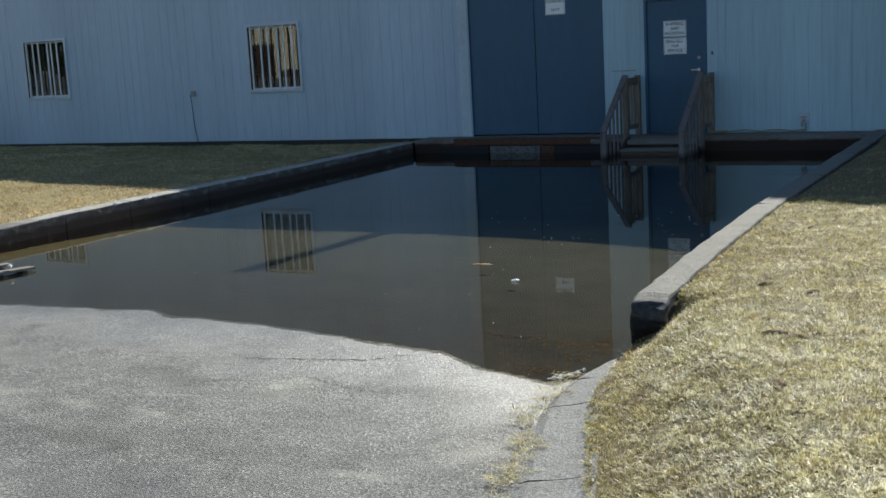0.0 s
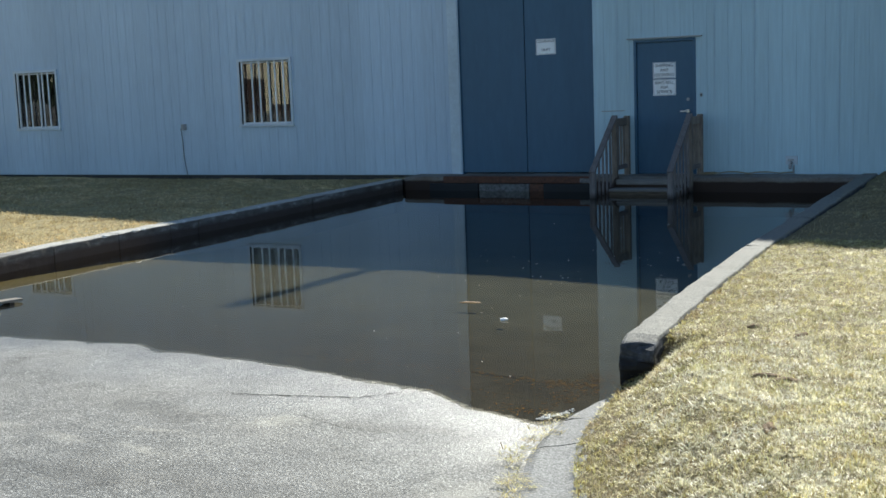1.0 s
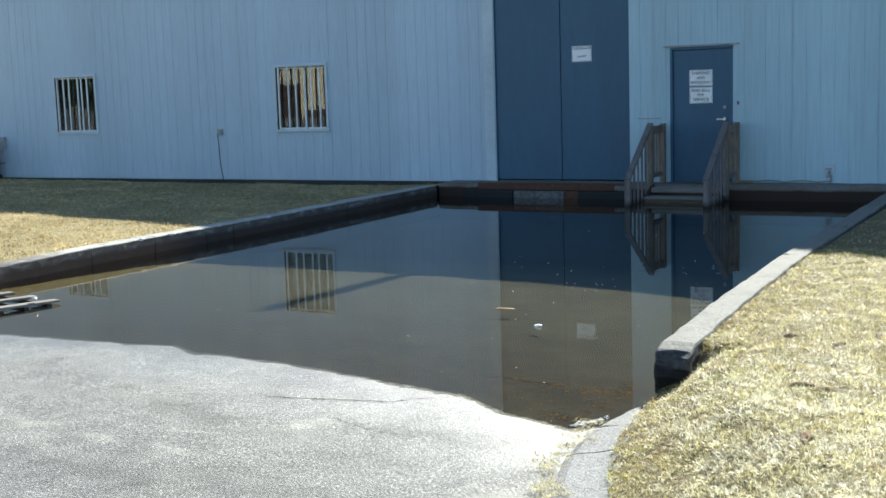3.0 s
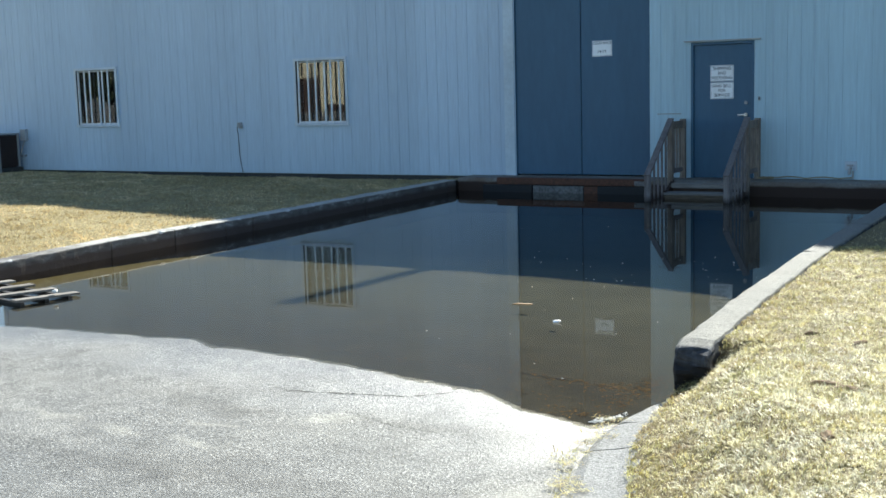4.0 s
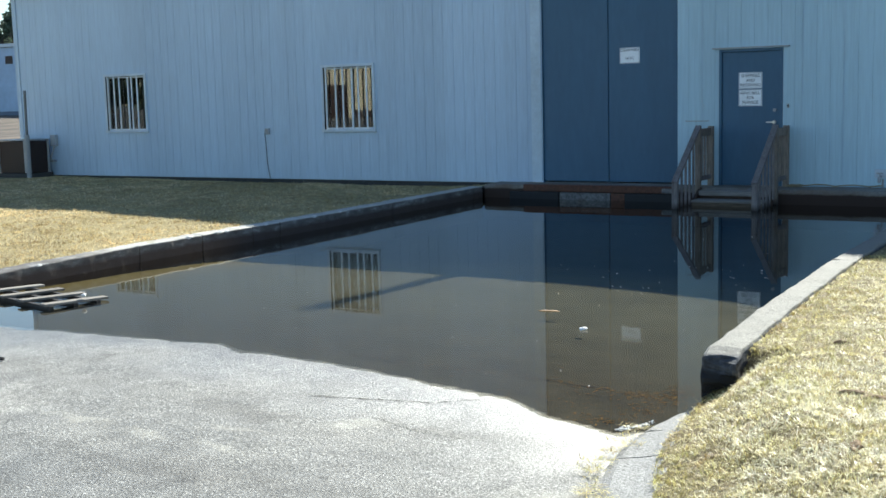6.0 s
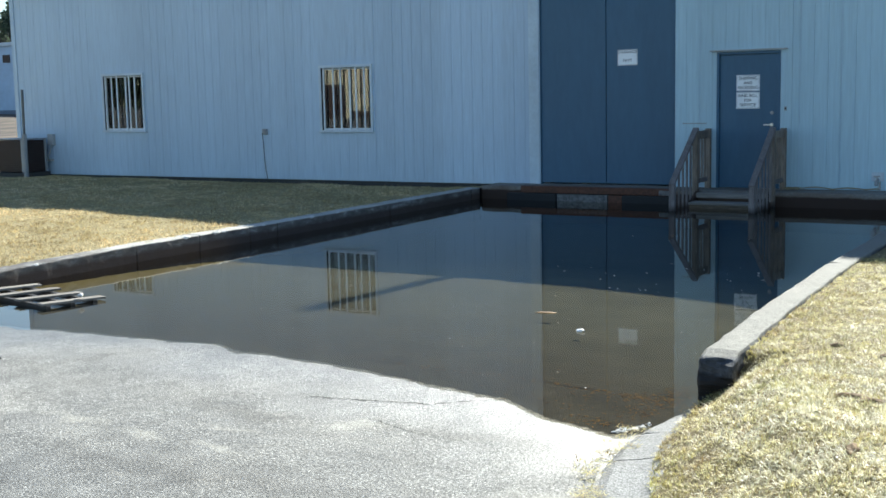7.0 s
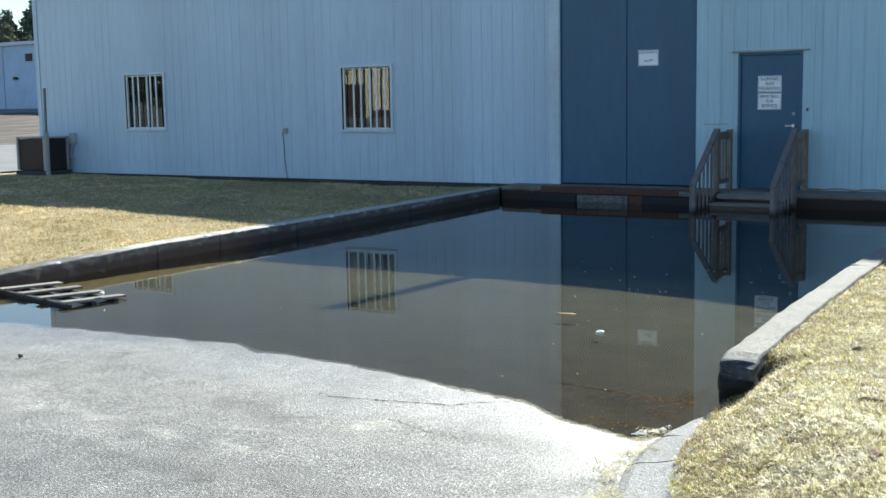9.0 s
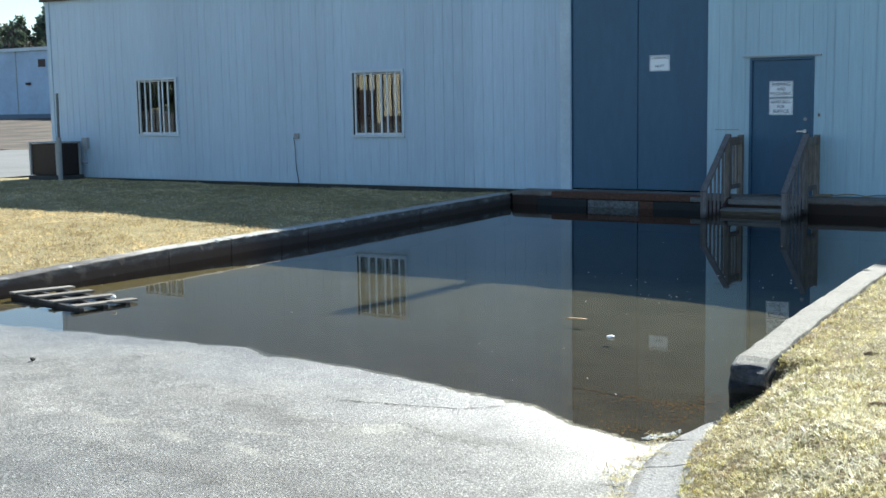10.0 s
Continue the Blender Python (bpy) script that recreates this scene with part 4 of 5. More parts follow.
for x_ in (LX, RX):
    out = -1 if x_ == LX else 1
    for y, top in ((-0.09, 1.14), (-0.68, 1.13)):
        steppart("post", cube(x_ - 0.04, x_ + 0.04, y - 0.04, y + 0.04, -0.3, top, 0.005), POST_TIMBER)
    steppart("newel_post", cube(x_ - 0.04, x_ + 0.04, -1.72, -1.64, -0.35, 0.40, 0.005), TIMBER)
    ang = math.degrees(math.atan2(1.12 - 0.40, 0.98))
    ln = math.hypot(1.12 - 0.40, 0.98)
    steppart("handrail", cube(-0.045, 0.045, -ln / 2 - 0.06, ln / 2 + 0.04, -0.018, 0.018, 0.005, pose(x_, -1.18, 0.775, ang, 0, 0)), TIMBER, "sloping flat timber handrail")
    steppart("top_rail", cube(x_ - 0.022, x_ + 0.022, -0.66, -0.10, 1.0, 1.115, 0.005), POST_TIMBER)
    steppart("bottom_rail", cube(x_ - 0.02, x_ + 0.02, -0.62, -0.14, 0.33, 0.40, 0.004), TIMBER)
    steppart("stringer", cube(-0.02, 0.02, -ln / 2 - 0.1, ln / 2 + 0.05, -0.09, 0.09, 0.004, pose(x_ - out * 0.03, -1.2, -0.14, ang - 8, 0, 0)), DARK_TIMBER)
    for y in (-0.26, -0.39, -0.52):
        steppart("baluster", cube(x_ - 0.015, x_ + 0.015, y - 0.015, y + 0.015, 0.40, 1.02, 0.003), POST_TIMBER)
    for y in (-0.84, -1.01, -1.18, -1.35, -1.52):
        top = 0.775 + (y + 1.18) * (1.12 - 0.40) / 0.98
        low = -0.10 + (y + 1.2) * 0.53
        steppart("baluster", cube(x_ + out * 0.02 - 0.014, x_ + out * 0.02 + 0.014, y - 0.014, y + 0.014, low, top - 0.01, 0.003), TIMBER)


# ---- grass ----
def blades(name, area, count, height, length, width, keep, label, seed, material=None, lying=1.0):
    """Matted dead grass: thin bent blades, each two faces."""
    rng = np.random.default_rng(seed)
    tufts = count // 16
    cx, cy = rng.uniform(area[0], area[1], tufts), rng.uniform(area[2], area[3], tufts)
    thin = 0.5 + 0.5 * wobble(cx, cy, 3.1, 0.8) * wobble(cx, cy, 7.3, 0.2)
    own = rng.integers(0, tufts, count)
    own = own[rng.random(count) < 0.35 + 0.75 * thin[own]]
    spread = 0.55 * math.sqrt((area[1] - area[0]) * (area[3] - area[2]) / tufts)
    ox, oy = rng.normal(0, spread, len(own)), rng.normal(0, spread, len(own))
    x, y = cx[own] + ox, cy[own] + oy
    ok = keep(x, y)
    own, ox, oy, x, y = own[ok], ox[ok], oy[ok], x[ok], y[ok]
    n = len(x)
    z = height(x, y) - 0.004
    mood = rng.uniform(0, 2 * math.pi, tufts)[own]
    yaw = np.where(rng.random(n) < 0.65, mood + rng.normal(0, 0.5, n), rng.uniform(0, 2 * math.pi, n))
    ln = length * rng.uniform(0.5, 1.3, n) * rng.uniform(0.55, 1.45, tufts)[own]
    lean = np.clip(rng.normal(lying, 0.30, n) + rng.normal(0, 0.2, tufts)[own], 0.1, 1.5)
    dx, dy = np.cos(yaw), np.sin(yaw)
    w = width * rng.uniform(0.7, 1.3, n)
    pts = np.zeros((n, 5, 3))
    for k, (f, wf) in enumerate(((0, 1), (0, -1), (0.55, 0.8), (0.55, -0.8), (1.0, 0))):
        le = lean * (0.6 + 0.6 * f)
        hx = ln * f * np.sin(le)
        pts[:, k, 0] = x + dx * hx - dy * w * wf * 0.5
        pts[:, k, 1] = y + dy * hx + dx * w * wf * 0.5
        pts[:, k, 2] = z + ln * f * np.cos(np.minimum(le, 1.52))
    base = (np.arange(n) * 5)[:, None]
    me = bpy.data.meshes.new(name)
    tri = np.concatenate([base + np.array([0, 1, 3]), base + np.array([0, 3, 2]), base + np.array([2, 3, 4])])
    me.vertices.add(n * 5)
    me.vertices.foreach_set("co", pts.ravel())
    me.loops.add(len(tri) * 3)
    me.loops.foreach_set("vertex_index", tri.ravel().astype(np.int32))
    me.polygons.add(len(tri))
    me.polygons.foreach_set("loop_start", np.arange(0, len(tri) * 3, 3, dtype=np.int32))
    me.update(calc_edges=True)
    me.materials.append(material or BLADES)
    return tagged(new(name, me), label, "grass", kind="stuff")


def lawn_edge(x, y):
    """How far a place on the sloping lawn lies from its kerb."""
    return x - np.where(y > -11.8, kerb_back(y), strip_edge(y))


def scatter(x, y):
    """An even hash of a place, from 0 to 1."""
    return np.abs(np.sin(x * 12.9898e3 + y * 78.233e3) * 43758.5453) % 1.0


def ragged_edge(x, y):
    return lawn_edge(x, y) > -0.015 + 0.03 * np.sin(y * 13) * np.sin(y * 31)


def olive_share(x, y):
    """The rim of the lawn by the kerb is greener and browner than the bleached middle."""
    return np.clip(0.92 - lawn_edge(x, y) / (0.62 + 0.28 * np.sin(y * 2.3) + 0.14 * np.sin(y * 7.1)), 0.06, 0.92)


def bleached_share(x, y):
    """The lawn is bleached palest on the open ground towards the drive."""
    return np.clip((-11.6 - y) / 1.4, 0.0, 0.8) * np.clip((lawn_edge(x, y) - 0.10) / 0.45, 0, 1)


blades("bleached_grass", (-2.1, 0.15, -14.9, -10.0), 300000, right_lawn_height, 0.034, 0.0032,
       lambda x, y: ragged_edge(x, y) & (scatter(y, x) < bleached_share(x, y)), "bleached cream-coloured thatch on the open lawn", 7, BLEACHED_BLADES, lying=1.15)
blades("dry_grass", (-2.1, 0.15, -14.9, -7.5), 400000, right_lawn_height, 0.034, 0.0032,
       lambda x, y: ragged_edge(x, y) & (scatter(x, y) > olive_share(x, y)), "matted dead straw-coloured grass on the sloping lawn", 1, lying=1.18)
blades("olive_grass", (-2.1, 0.15, -14.9, -7.5), 380000, right_lawn_height, 0.030, 0.0032,
       lambda x, y: ragged_edge(x, y) & (scatter(x, y) < olive_share(x, y)), "olive and brown matted grass along the lawn's rim", 5, OLIVE_BLADES, lying=1.12)
blades("dry_grass", (0.15, 4.5, -17.5, -7.5), 60000, right_lawn_height, 0.05, 0.008, lambda x, y: x > 0.15, "matted dead straw-coloured grass at the back of the sloping lawn", 9, lying=1.15)
blades("dry_grass", (-1.6, 4.5, -21.0, -14.9), 45000, right_lawn_height, 0.05, 0.008, lambda x, y: ragged_edge(x, y) & ((y < -17.4) | (x < 0.15)), "matted dead straw-coloured grass underfoot beside the kerb strip", 10, lying=1.15)
blades("dry_grass", (-2.0, 4.5, -7.5, -0.2), 60000, right_lawn_height, 0.04, 0.006, lambda x, y: x > kerb_back(y), "matted dead grass in the building's shade", 2, SHORT_BLADES, lying=1.15)
blades("dry_grass", (-21, -9.1, -11.7, -0.1), 330000, left_lawn_height, 0.036, 0.009, lambda x, y: x < left_face(y) - 0.20 + 0.04 * np.sin(y * 5) * np.sin(y * 17), "short dead straw-coloured grass on the lawn beside the building", 3, SHORT_BLADES, lying=1.05)

# ---- things on and by the wall ----
outlet = tagged(empty("wall_outlet", -14.76, 0, 1.11), "small grey outdoor outlet box with a cord hanging to the ground", "outlet")
case_ = part("box", cube(-0.045, 0.05, -0.06, 0.0, -0.05, 0.06, 0.008), GREY_METAL, outlet)
part("cover", cube(-0.035, 0.04, -0.072, -0.06, -0.04, 0.05, 0.004), GREY_METAL, case_)
pts = [Vector((-0.075 + 0.09 * f + 0.012 * math.sin(f * 7), -0.03 - 0.008 * math.sin(f * 5), -0.02 - 0.93 * f)) for f in [k / 20 for k in range(21)]]
bm = sweep(pts, 0.006)
part("cord", bm, RUBBER_AND_SHADE, outlet, "thin dark hanging cord")

hose = tagged(empty("wall_hydrant", -3.42, 0, 0.36), "small grey metal wall hydrant", "hydrant")
part("plate", cube(-0.085, 0.085, -0.02, 0.0, 0.0, 0.13, 0.004), TRIM, hose)
bm = bmesh.new()
tube(bm, (0, -0.01, 0.03), (0, -0.11, 0.0), 0.022, sides=10)
tube(bm, (0, -0.11, 0.0), (0.0, -0.13, -0.05), 0.024, 0.02, sides=10)
tube(bm, (0, -0.06, 0.02), (0, -0.075, 0.075), 0.010, sides=8)
tube(bm, (-0.045, -0.075, 0.075), (0.045, -0.075, 0.075), 0.012, sides=8)
part("spout", bm, GREY_METAL, hose)
part("pipe", tube(bmesh.new(), (0.03, -0.02, -0.13), (0.03, -0.02, -0.01), 0.015, sides=8), GREY_METAL, hose)

bell = tagged(empty("door_bell", -4.77, 0, 1.43), "small dark door bell button", "bell")
bell_plate = part("plate", cube(-0.018, 0.018, -0.012, 0.0, -0.03, 0.03, 0.004), GREY_METAL, bell)
part("button", tube(bmesh.new(), (0, -0.012, 0), (0, -0.02, 0), 0.012, sides=10), RUBBER_AND_SHADE, bell_plate)
tagged(mesh_ob("patch_edge", cube(-6.37, -5.99, -0.012, -0.0005, 1.21, 1.224), GREY_METAL), "thin flashing strip where the siding was patched", "flashing")
pts = [Vector((-4.62 + 0.10 * math.cos(k * 0.75) * (1 + 0.3 * math.sin(k * 1.7)), -0.16 - 0.07 * math.sin(k * 0.75), 0.234 + 0.0006 * k + 0.010 * abs(math.sin(k * 1.1)))) for k in range(26)]
pts += [Vector((-4.5 + 1.1 * f, -0.07 - 0.03 * math.sin(f * 5), 0.236 + 0.03 * abs(math.sin(f * 7.5)) * (1 - 0.4 * f))) for f in [k / 40 for k in range(1, 41)]]
tagged(mesh_ob("cable", sweep(pts, 0.009), CABLE), "tan cable lying coiled along the foot of the wall", "cable")

unit = tagged(empty("condenser_unit", -21.32, -0.44, 0.225), "air conditioning condenser with dark grilles and pale corner posts", "air conditioner")
part("pad", cube(-0.46, 0.52, -0.36, 0.36, -0.06, 0.05, 0.01), FOUNDATION, unit)
coil = part("coil", cube(-0.40, 0.46, -0.29, 0.29, 0.06, 0.74, 0.01), DARK_GRILLE, unit)
for x_ in (-0.44, 0.43):
    for y_ in (-0.33, 0.27):
        part("corner_post", cube(x_, x_ + 0.06, y_, y_ + 0.05, 0.06, 0.755, 0.006), GREY_METAL, unit)
part("lid", cube(-0.44, 0.50, -0.33, 0.33, 0.755, 0.78, 0.008), GREY_METAL, unit)
for k in range(16):
    z = 0.09 + k * 0.042
    part("louvre", cube(-0.37, 0.43, -0.315, -0.292, z, z + 0.010), DARK_GRILLE, coil)
    part("louvre", cube(0.462, 0.485, -0.26, 0.26, z, z + 0.010), DARK_GRILLE, coil)
post = tagged(empty("conduit_post", -20.72, -0.80, 0.19), "grey upright conduit standing in front of the condenser", "conduit")
part("pipe", tube(bmesh.new(), (0, 0, -0.1), (0.01, 0, 0.92), 0.05, sides=12), GREY_METAL, post)
part("sleeve", tube(bmesh.new(), (0.01, 0, 0.90), (0.03, 0, 1.86), 0.028, sides=12), DARK_STEEL, post, "thin dark steel upper pipe")
sw = tagged(empty("disconnect_box", -20.75, 0, 0.96), "small grey electrical disconnect box on the wall", "electrical box")
part("box", cube(-0.08, 0.08, -0.09, 0.0, -0.12, 0.12, 0.006), GREY_METAL, sw)
part("whip", tube(bmesh.new(), (0, -0.05, -0.12), (-0.10, -0.10, -0.45), 0.014, sides=8), GREY_METAL, sw)
part("fitting", cube(-0.12, 0.0, -0.10, 0.0, -0.47, -0.42, 0.006), GREY_METAL, sw)

# ---- pallet, half sunk at the kerb's end ----
pallet = tagged(empty("pallet", -8.48, -10.91, 0), "weathered broken wooden pallet half sunk in the water", "pallet")
pallet.matrix_basis = pose(-8.48, -10.91, -0.022, -1.5, 0.5, -11)
for k, x_ in enumerate((-0.54, -0.18, 0.18, 0.54)):
    part("deck_slat", cube(x_ - 0.05, x_ + 0.05, -0.30 + 0.015 * math.sin(k * 3), 0.31, 0.046, 0.066, 0.003, pose(0, 0, 0, 0, 0, 1.5 * math.sin(k * 2.0))), PALLET_WOOD, pallet)
for y_ in (-0.25, -0.02, 0.2):
    part("stringer", cube(-0.62, 0.60, y_ - 0.022, y_ + 0.022, -0.06, 0.045, 0.004), PALLET_DARK, pallet)
for x_ in (-0.52, 0.52):
    part("bottom_slat", cube(x_ - 0.05, x_ + 0.05, -0.29, 0.3, -0.08, -0.061, 0.003), PALLET_DARK, pallet)

# ---- drifting and lying litter ----
random.seed(11)


def scrap(name, x, y, z, sx, sy, sz, material, label, category, seed=0.0, yaw=0.0, group=""):
    bm = bmesh.new()
    bmesh.ops.create_icosphere(bm, subdivisions=2, radius=0.5)
    for v in bm.verts:
        v.co *= 1 + 0.5 * noise.noise(v.co * 2.3 + Vector((seed, seed, 0)))
        v.co = Vector((v.co.x * sx, v.co.y * sy, v.co.z * sz))
    o = mesh_ob(name, bm, material)
    o.matrix_basis = pose(x, y, z, 0, 0, yaw)
    return tagged(o, label, category, group)


scrap("foam_scrap", -3.50, -10.27, 0.006, 0.06, 0.04, 0.025, FOAM, "crumpled white scrap floating on the water", "litter", 1.0)
scrap("drifting_leaf", -4.05, -9.70, 0.003, 0.17, 0.04, 0.010, BROWN_LEAF, "orange-brown leaf floating on the water", "leaf", 4.0, 12)
scrap("pebble", -6.58, -12.86, 0.03, 0.04, 0.03, 0.025, RUBBER_AND_SHADE, "small dark stone on the asphalt", "stone", 2.0)
scrap("foam_scrap", -7.91, -10.94, 0.069, 0.055, 0.05, 0.04, FOAM, "white scrap caught on the pallet", "litter", 7.0)
# sodden leaves and needles lying on the bottom in the shallows, gathered along a seam and at the kerb's foot
rng = np.random.default_rng(6)
bm = bmesh.new()
DRIFTS = ((-2.36, -11.80, 0.15, 0.09, 200), (-2.29, -11.56, 0.06, 0.10, 110), (-2.30, -12.14, 0.05, 0.13, 70), (-2.42, -12.42, 0.09, 0.05, 60), (-2.72, -11.74, 0.16, 0.03, 40), (-3.10, -11.71, 0.20, 0.025, 45),
          (-3.75, -11.69, 0.28, 0.03, 50), (-4.45, -11.65, 0.25, 0.03, 40), (-2.75, -12.1, 0.3, 0.16, 60), (-3.4, -11.6, 0.7, 0.3, 60))
for cx, cy, sx, sy, count in DRIFTS:
    for k in range(count):
        x_, y_ = rng.normal(cx, sx), rng.normal(cy, sy)
        if x_ > -2.10 or y_ < np.interp(x_, SHORE_X, SHORE_Y) + 0.03:
            continue
        z_ = float(asphalt_height(np.array([x_]), np.array([y_]))[0]) + 0.002
        a, l, w = rng.uniform(0, 6.28), rng.uniform(0.006, 0.024), rng.uniform(0.002, 0.006)
        c_, s_ = math.cos(a), math.sin(a)
        ring = [bm.verts.new((x_ + c_ * u * l - s_ * v * w, y_ + s_ * u * l + c_ * v * w, z_ + 0.002 * rng.random())) for u, v in ((-1, 0), (-0.4, -0.8), (0.4, -0.9), (1, 0), (0.5, 0.8), (-0.3, 1))]
        bm.faces.new(ring)
tagged(mesh_ob("leaf_litter", bm, SUNKEN_LEAF), "sodden brown leaves and needles lying in the shallow water", "leaves", kind="stuff")
# specks of pale scum over the water, and a rim of froth where it meets the asphalt
bm = bmesh.new()
rng = np.random.default_rng(5)
for k in range(110):
    x_, y_ = rng.uniform(-7.6, -2.4), rng.uniform(-11.6, -4.5)
    if rng.random() < 0.45:
        x_, y_ = rng.normal(-3.6, 0.7), rng.normal(-8.3, 1.6)
    if x_ > -2.45 or y_ < -11.8:
        continue
    r = rng.uniform(0.0024, 0.0052)
    bmesh.ops.create_icosphere(bm, subdivisions=1, radius=r, matrix=Matrix.Translation((x_, y_, 0.002)) @ Matrix.Diagonal((rng.uniform(0.8, 2.2), 1, 0.5, 1)))
tagged(mesh_ob("scum_specks", bm, FOAM), "pale specks of scum drifting on the water", "scum", kind="stuff")
bm = bmesh.new()
for k in range(90):
    f = rng.random()
    x_ = -2.168 - 0.105 * f + rng.normal(0, 0.008)
    y_ = -12.375 - 0.2 * f + rng.normal(0.0, 0.022) + 0.02 * math.sin(x_ * 60)
    r = rng.uniform(0.002, 0.008)
    bmesh.ops.create_icosphere(bm, subdivisions=1, radius=r, matrix=Matrix.Translation((x_, y_, 0.006)) @ Matrix.Diagonal((1.3, 1, 0.7, 1)))
tagged(mesh_ob("froth", bm, FOAM), "white froth along the water's edge", "froth", kind="stuff")


def crack(points, width, seed):
    """A ragged dark opening in the asphalt, as a thin sunken-looking seam with its own rims."""
    bm = bmesh.new()
    rng_ = np.random.default_rng(seed)
    P = []
    for (x0, y0), (x1, y1) in zip(points, points[1:]):
        n = max(2, int(math.hypot(x1 - x0, y1 - y0) / 0.035))
        P += [(x0 + (x1 - x0) * k / n, y0 + (y1 - y0) * k / n) for k in range(n)]
    P.append(points[-1])
    P = np.array(P) + rng_.normal(0, 0.008, (len(P), 2))
    Z = asphalt_height(P[:, 0], P[:, 1])
    prev = None
    for k, ((x_, y_), z_) in enumerate(zip(P, Z)):
        w = width * rng_.uniform(0.15, 1.3) * min(1.0, 0.2 + 0.15 * k, 0.2 + 0.15 * (len(P) - 1 - k))
        row = (bm.verts.new((x_, y_ - w, z_ + 0.004)), bm.verts.new((x_, y_ + w, z_ + 0.004)))
        if prev:
            bm.faces.new((prev[0], row[0], row[1], prev[1]))
        prev = row
    return bm


CRACK_DARK = surface("dirt_in_cracks", (0.035, 0.034, 0.032), (0.09, 0.086, 0.078), 20, 2, rough=1.0, bump=0)
CRACK_DARK.node_tree.nodes["Principled BSDF"].inputs["Specular IOR Level"].default_value = 0.0
cracks = tagged(empty("asphalt_cracks", -3.5, -12.5, 0), "dark cracks wandering over the asphalt", "crack", kind="structure")
for k, (pts, w) in enumerate((
        (((-4.24, -12.65), (-4.09, -12.70), (-3.90, -12.66), (-3.70, -12.60), (-3.40, -12.53), (-3.37, -12.48), (-3.27, -12.40), (-3.14, -12.27)), 0.0052),
        (((-3.15, -12.18), (-3.13, -12.04), (-3.09, -11.88), (-2.98, -11.80)), 0.0075),
        (((-4.72, -11.61), (-4.40, -11.67), (-4.17, -11.69), (-3.91, -11.67), (-3.74, -11.68), (-3.43, -11.78), (-3.17, -11.71), (-3.03, -11.70), (-2.79, -11.74), (-2.63, -11.71)), 0.0045),
        (((-3.59, -12.91), (-3.15, -13.08), (-2.85, -13.09), (-2.59, -13.05)), 0.0022),
        (((-6.16, -12.80), (-6.07, -12.61), (-6.03, -12.23), (-5.88, -12.08)), 0.003),
        (((-2.06, -13.36), (-1.99, -13.36), (-1.90, -13.58)), 0.003))):
    o = part("crack", crack(pts, w, k), CRACK_DARK, cracks)
    o.matrix_parent_inverse = cracks.matrix_basis.inverted()

# bare clods and litter on the lawn
for k, (x_, y_, s_) in enumerate(((-1.11, -12.59, 0.17), (-1.02, -12.66, 0.12), (-1.44, -11.43, 0.09), (-1.15, -11.59, 0.1), (-1.6, -9.18, 0.1), (-0.93, -13.45, 0.11))):
    z_ = float(right_lawn_height(np.array([x_]), np.array([y_]))[0])
    scrap("soil_clod", x_, y_, z_ + 0.004, s_, s_ * 0.45, 0.035, SOIL, "dark bare clod of soil in the dead grass", "soil", k * 2.2, 20 * k, "clods on the lawn")


def strip_litter_height(x, y):
    return np.maximum(asphalt_height(x, y), 0.012 + 0.015 * (-11.9 - y)) + 0.006


blades("straw_litter", (-2.5, -1.4, -14.6, -12.5), 13000, strip_litter_height, 0.042, 0.0034,
       lambda x, y: np.abs(x - np.interp(y, STRIP_Y, STRIP_L) + 0.045 + 0.03 * np.sin(y * 7)) < 0.055 + 0.03 * np.sin(y * 17) + 0.03 * np.sin(y * 41), "loose dead straw gathered along the kerb strip", 8, OLIVE_BLADES, lying=1.5)

# ---- far things beyond the building's end ----
far_house = tagged(empty("warehouse", -95, 45, 0.9), "long pale flat-roofed warehouse beyond the road", "building")
part("wall", cube(-45, 35, 0, 15.5, -1.0, 5.5), FAR_WALL, far_house)
part("plinth", cube(-45.05, 35.05, -0.06, -0.003, -1.0, 0.5), PLINTH, far_house, "darker grey plinth")
part("roof_edge", cube(-45.2, 35.2, -0.25, 15.7, 5.5, 5.75), TRIM, far_house, "white roof edge")
for x_ in range(-40, 36, 5):
    part("joint", cube(x_ - 0.48 - 0.04, x_ - 0.48 + 0.04, -0.03, -0.002, 0.5, 5.5), GREY_METAL, far_house)
w_ = part("window", cube(17.25, 18.05, -0.05, -0.002, 4.2, 4.8), DARK_GRILLE, far_house, "small dark high window")
part("lamp", cube(15.9, 16.25, -0.3, -0.002, 2.8, 3.0, 0.03), DARK_GRILLE, far_house, "small dark wall lamp")


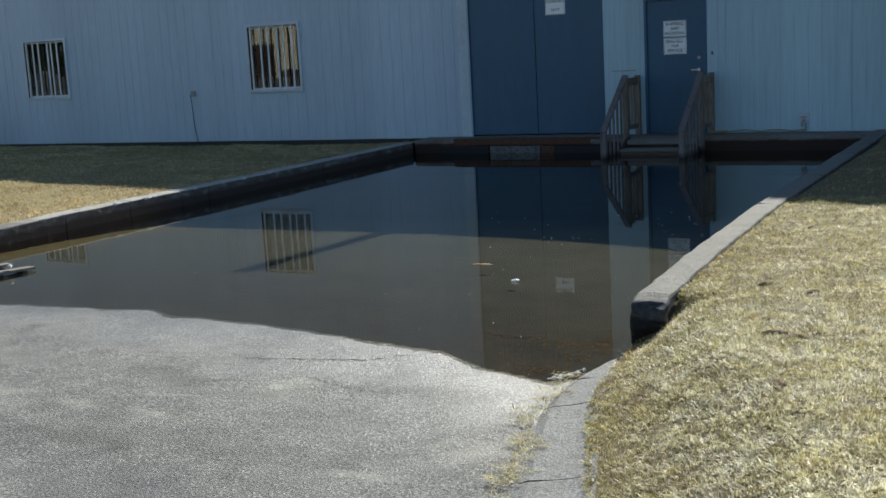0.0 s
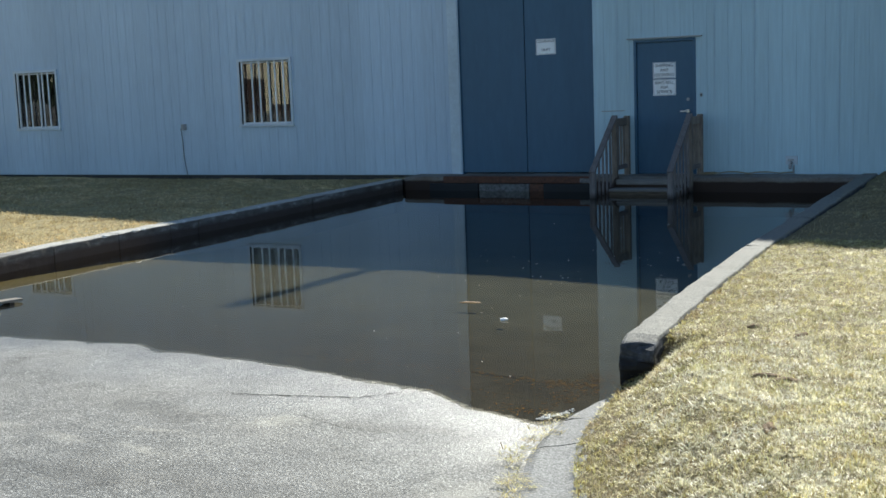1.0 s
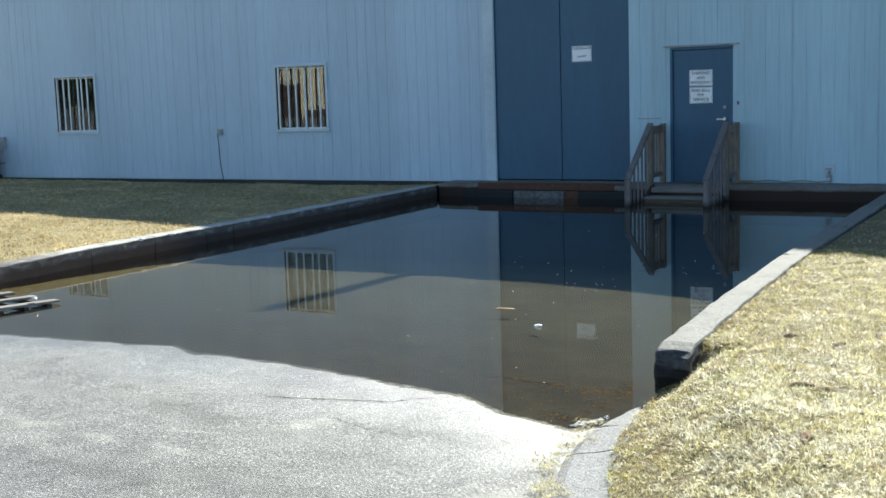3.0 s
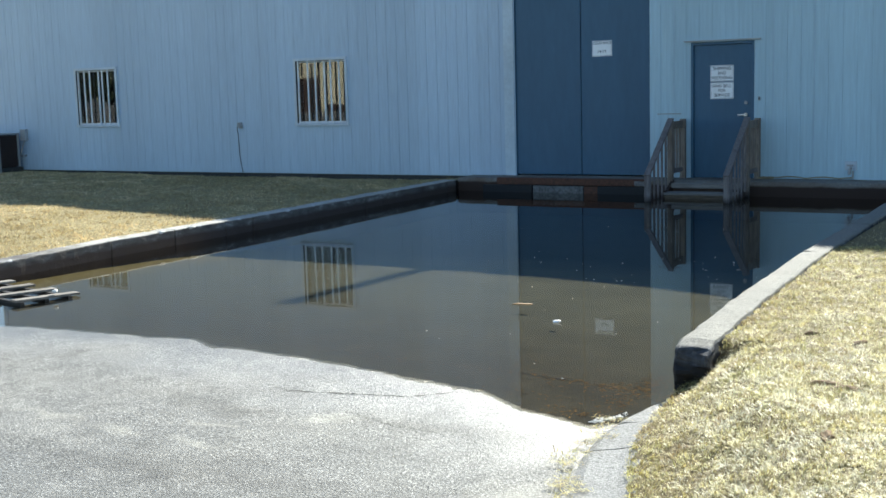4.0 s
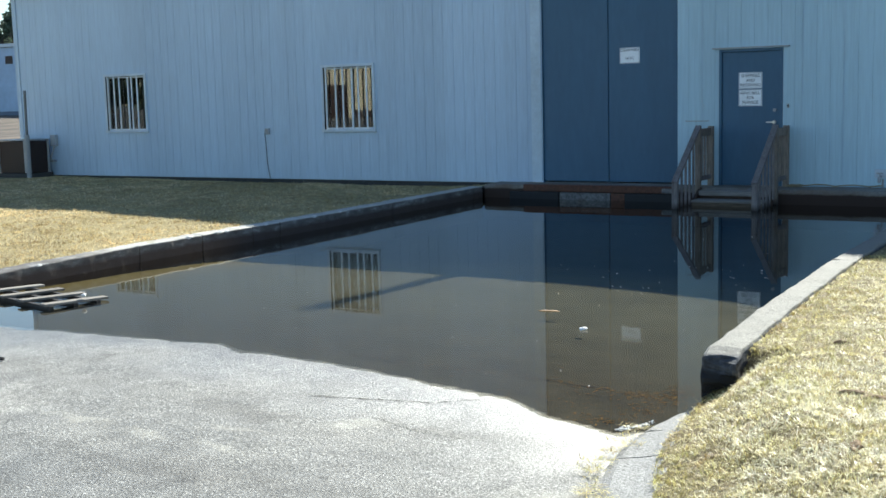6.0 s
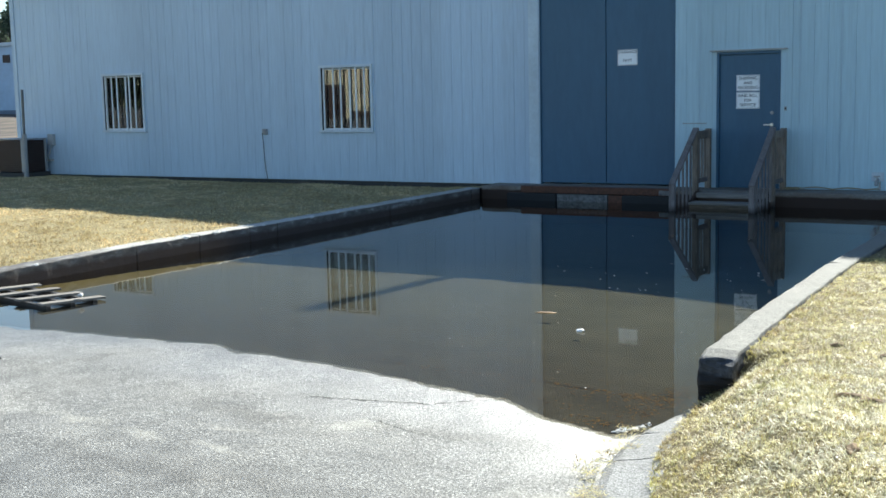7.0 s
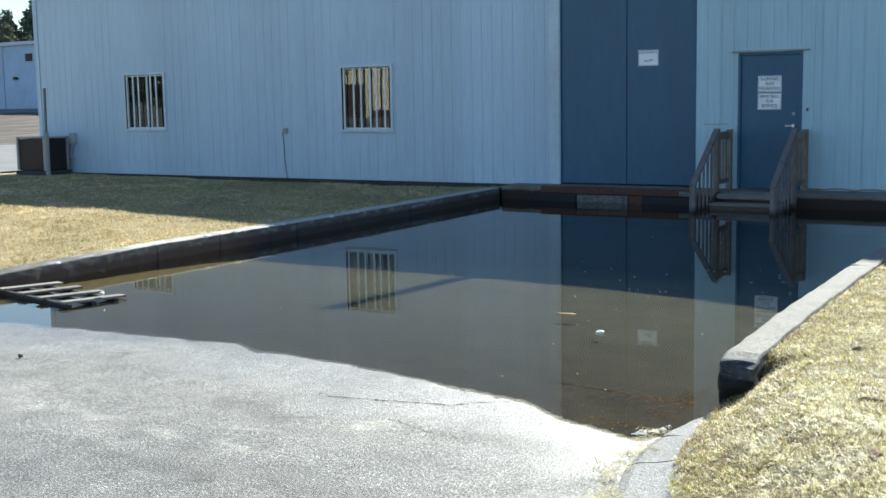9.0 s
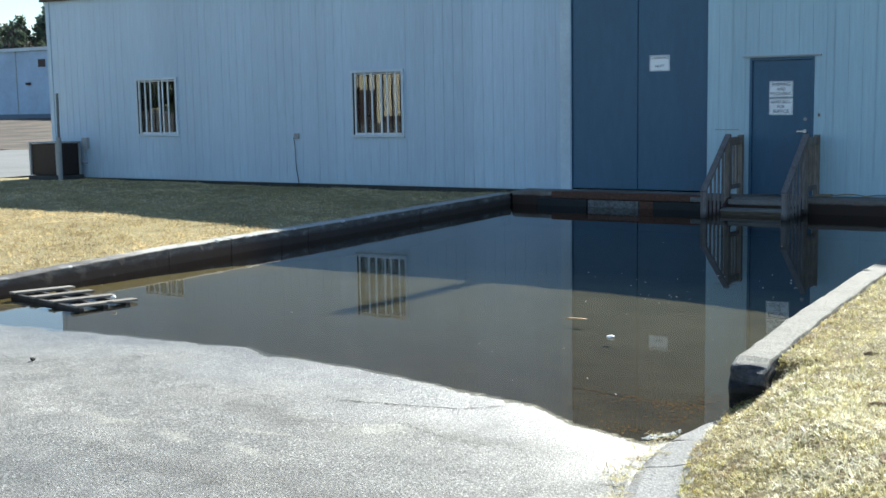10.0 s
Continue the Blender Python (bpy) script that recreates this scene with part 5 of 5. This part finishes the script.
def pine(x, y, h, seed):
    """A pine: tapered trunk, whorls of drooping limbs, and a ragged crown of needle sprays."""
    rng_ = np.random.default_rng(seed)
    tree = tagged(empty("pine_tree", x, y, 0.8), "tall dark green pine with a ragged crown", "tree", "pines beyond the warehouse")
    bm = tube(bmesh.new(), (0, 0, 0), (0, 0, h * 0.96), h * 0.018, h * 0.003, 8)
    sprays = []
    n = 46
    for k in range(n):
        f = 0.22 + 0.78 * k / n
        a = rng_.uniform(0, 6.283)
        reach = (1 - f) ** 0.75 * h * 0.30 * rng_.uniform(0.6, 1.15) + 0.3
        z0 = f * h * 0.97
        tip = Vector((math.cos(a) * reach, math.sin(a) * reach, z0 + reach * rng_.uniform(-0.15, 0.25)))
        tube(bm, (0, 0, z0), tip, 0.05 * (1.2 - f), 0.015, 5)
        for j in range(int(16 + reach * 16)):
            g = rng_.uniform(0.25, 1.05)
            c = Vector((0, 0, z0)).lerp(tip, g) + Vector(rng_.normal(0, 0.26, 3))
            sprays.append(c)
    part("trunk", bm, BARK, tree)
    verts, faces = [], []
    for c in sprays:
        for q in range(2):
            u = Vector(rng_.normal(0, 1, 3)).normalized() * rng_.uniform(0.16, 0.38)
            v = u.cross(Vector(rng_.normal(0, 1, 3))).normalized() * rng_.uniform(0.08, 0.2)
            i_ = len(verts)
            verts += [c - u, c + v, c + u, c - v]
            faces += [(i_, i_ + 1, i_ + 2), (i_, i_ + 2, i_ + 3)]
    me = bpy.data.meshes.new("crown")
    me.from_pydata([tuple(v) for v in verts], [], faces)
    me.materials.append(NEEDLES)
    cr = new("crown", me)
    cr.parent = tree
    return tree


pines = [pine(-112.6, 70, 10.8, 1), pine(-107.6, 71, 13, 2), pine(-104.5, 70, 15.5, 3)]
random.seed(3)
for k, (x_, y_, s_) in enumerate(((-124, 70, 0.9), (-118, 72, 0.85), (-115.5, 68, 0.75), (-110.2, 69, 0.72), (-109, 66, 0.62), (-106, 66, 0.72), (-103, 66, 0.75), (-113, 65, 0.68),
                                  (-111, 64, 0.52), (-107.5, 64, 0.6), (-104.5, 64, 0.55), (-116, 64, 0.6), (-101, 68, 1.0), (-98, 72, 1.1), (-121, 66, 0.7), (-128, 70, 0.9), (-94, 70, 1.0),
                                  (-113.8, 63, 0.6), (-109.6, 63, 0.5), (-105.8, 63, 0.6), (-102.4, 63, 0.6), (-99.5, 64, 0.7), (-109.4, 73, 1.0), (-106, 74, 1.0), (-110.8, 67, 0.7))):
    t_ = copy_thing(pines[k % 3], pose(x_, y_, 0.8, 0, 0, 70 * k))
    t_.scale = (s_, s_, s_)

# bare brown brush under the pines, behind the warehouse
rng = np.random.default_rng(21)
verts, faces = [], []
for k in range(5200):
    bx, by = rng.uniform(-128, -92), rng.uniform(61.6, 64.5)
    tall = 7.4 + 1.1 * math.sin(bx * 0.9) + 0.7 * math.sin(bx * 2.3)
    bz = 0.8 + tall * rng.uniform(0.35, 1.0)
    way = Vector((rng.normal(0, 0.45), rng.normal(0, 0.3), 1.0)).normalized() * rng.uniform(0.5, 1.5)
    side = way.cross(Vector(rng.normal(0, 1, 3))).normalized() * rng.uniform(0.04, 0.10)
    c, i_ = Vector((bx, by, bz)), len(verts)
    verts += [tuple(c - side), tuple(c + side), tuple(c + way)]
    faces.append((i_, i_ + 1, i_ + 2))
for k in range(90):
    bx, by = rng.uniform(-128, -92), rng.uniform(61.6, 64.5)
    top, i_ = Vector((bx + rng.normal(0, 0.6), by, 7.6 + rng.uniform(-1.5, 0.8))), len(verts)
    verts += [(bx - 0.05, by, 0.7), (bx + 0.05, by, 0.7), tuple(top)]
    faces.append((i_, i_ + 1, i_ + 2))
me = bpy.data.meshes.new("bare_brush")
me.from_pydata(verts, [], faces)
me.materials.append(BARK)
tagged(new("bare_brush", me), "bare grey-brown brush under the pines", "brush", kind="stuff")

# ---- across the yard, behind the viewer: what the panes mirror ----
house = tagged(empty("neighbouring_building", -50, -62, 0), "pale cream sunlit building across the yard", "building")
part("wall", cube(-11, 14, -12, 0, -0.3, 4.4), CREAM_WALL, house)
bm = bmesh.new()
vs = [bm.verts.new(v) for v in ((-11.3, 0.3, 4.4), (14.3, 0.3, 4.4), (14.3, -12.3, 4.4), (-11.3, -12.3, 4.4), (-11.3, -6, 6.9), (14.3, -6, 6.9))]
for f in ((0, 1, 5, 4), (2, 3, 4, 5), (0, 4, 3), (1, 2, 5), (3, 2, 1, 0)):
    bm.faces.new([vs[k] for k in f])
part("roof", bm, ROOFING, house)
for a, b, top in ((-9.4, -7.25, 2.9), (-6.6, -4.5, 0.75), (0.2, 1.2, 2.0), (3, 5.5, 2.2)):
    part("garage_door", cube(a, b, 0.003, 0.05, -0.2, top), DARK_GRILLE, house)
for k, (x_, y_, s_) in enumerate(((-68, -62, 0.7), (-75, -70, 0.9), (-82, -72, 0.8), (-90, -74, 0.9), (-30, -75, 0.9), (-18, -70, 0.8), (-5, -76, 1.0), (12, -72, 0.9), (-67, -55, 0.5), (-71, -57, 0.48), (-75, -56, 0.52), (-79, -57, 0.47), (-82, -55, 0.5), (-86, -57, 0.5), (-90, -56, 0.5))):
    t_ = copy_thing(pines[k % 3], pose(x_, y_, 0, 0, 0, 50 * k))
    t_.scale = (s_, s_, s_)
    tagged(t_, "dark green pine across the yard", group="pines across the yard")
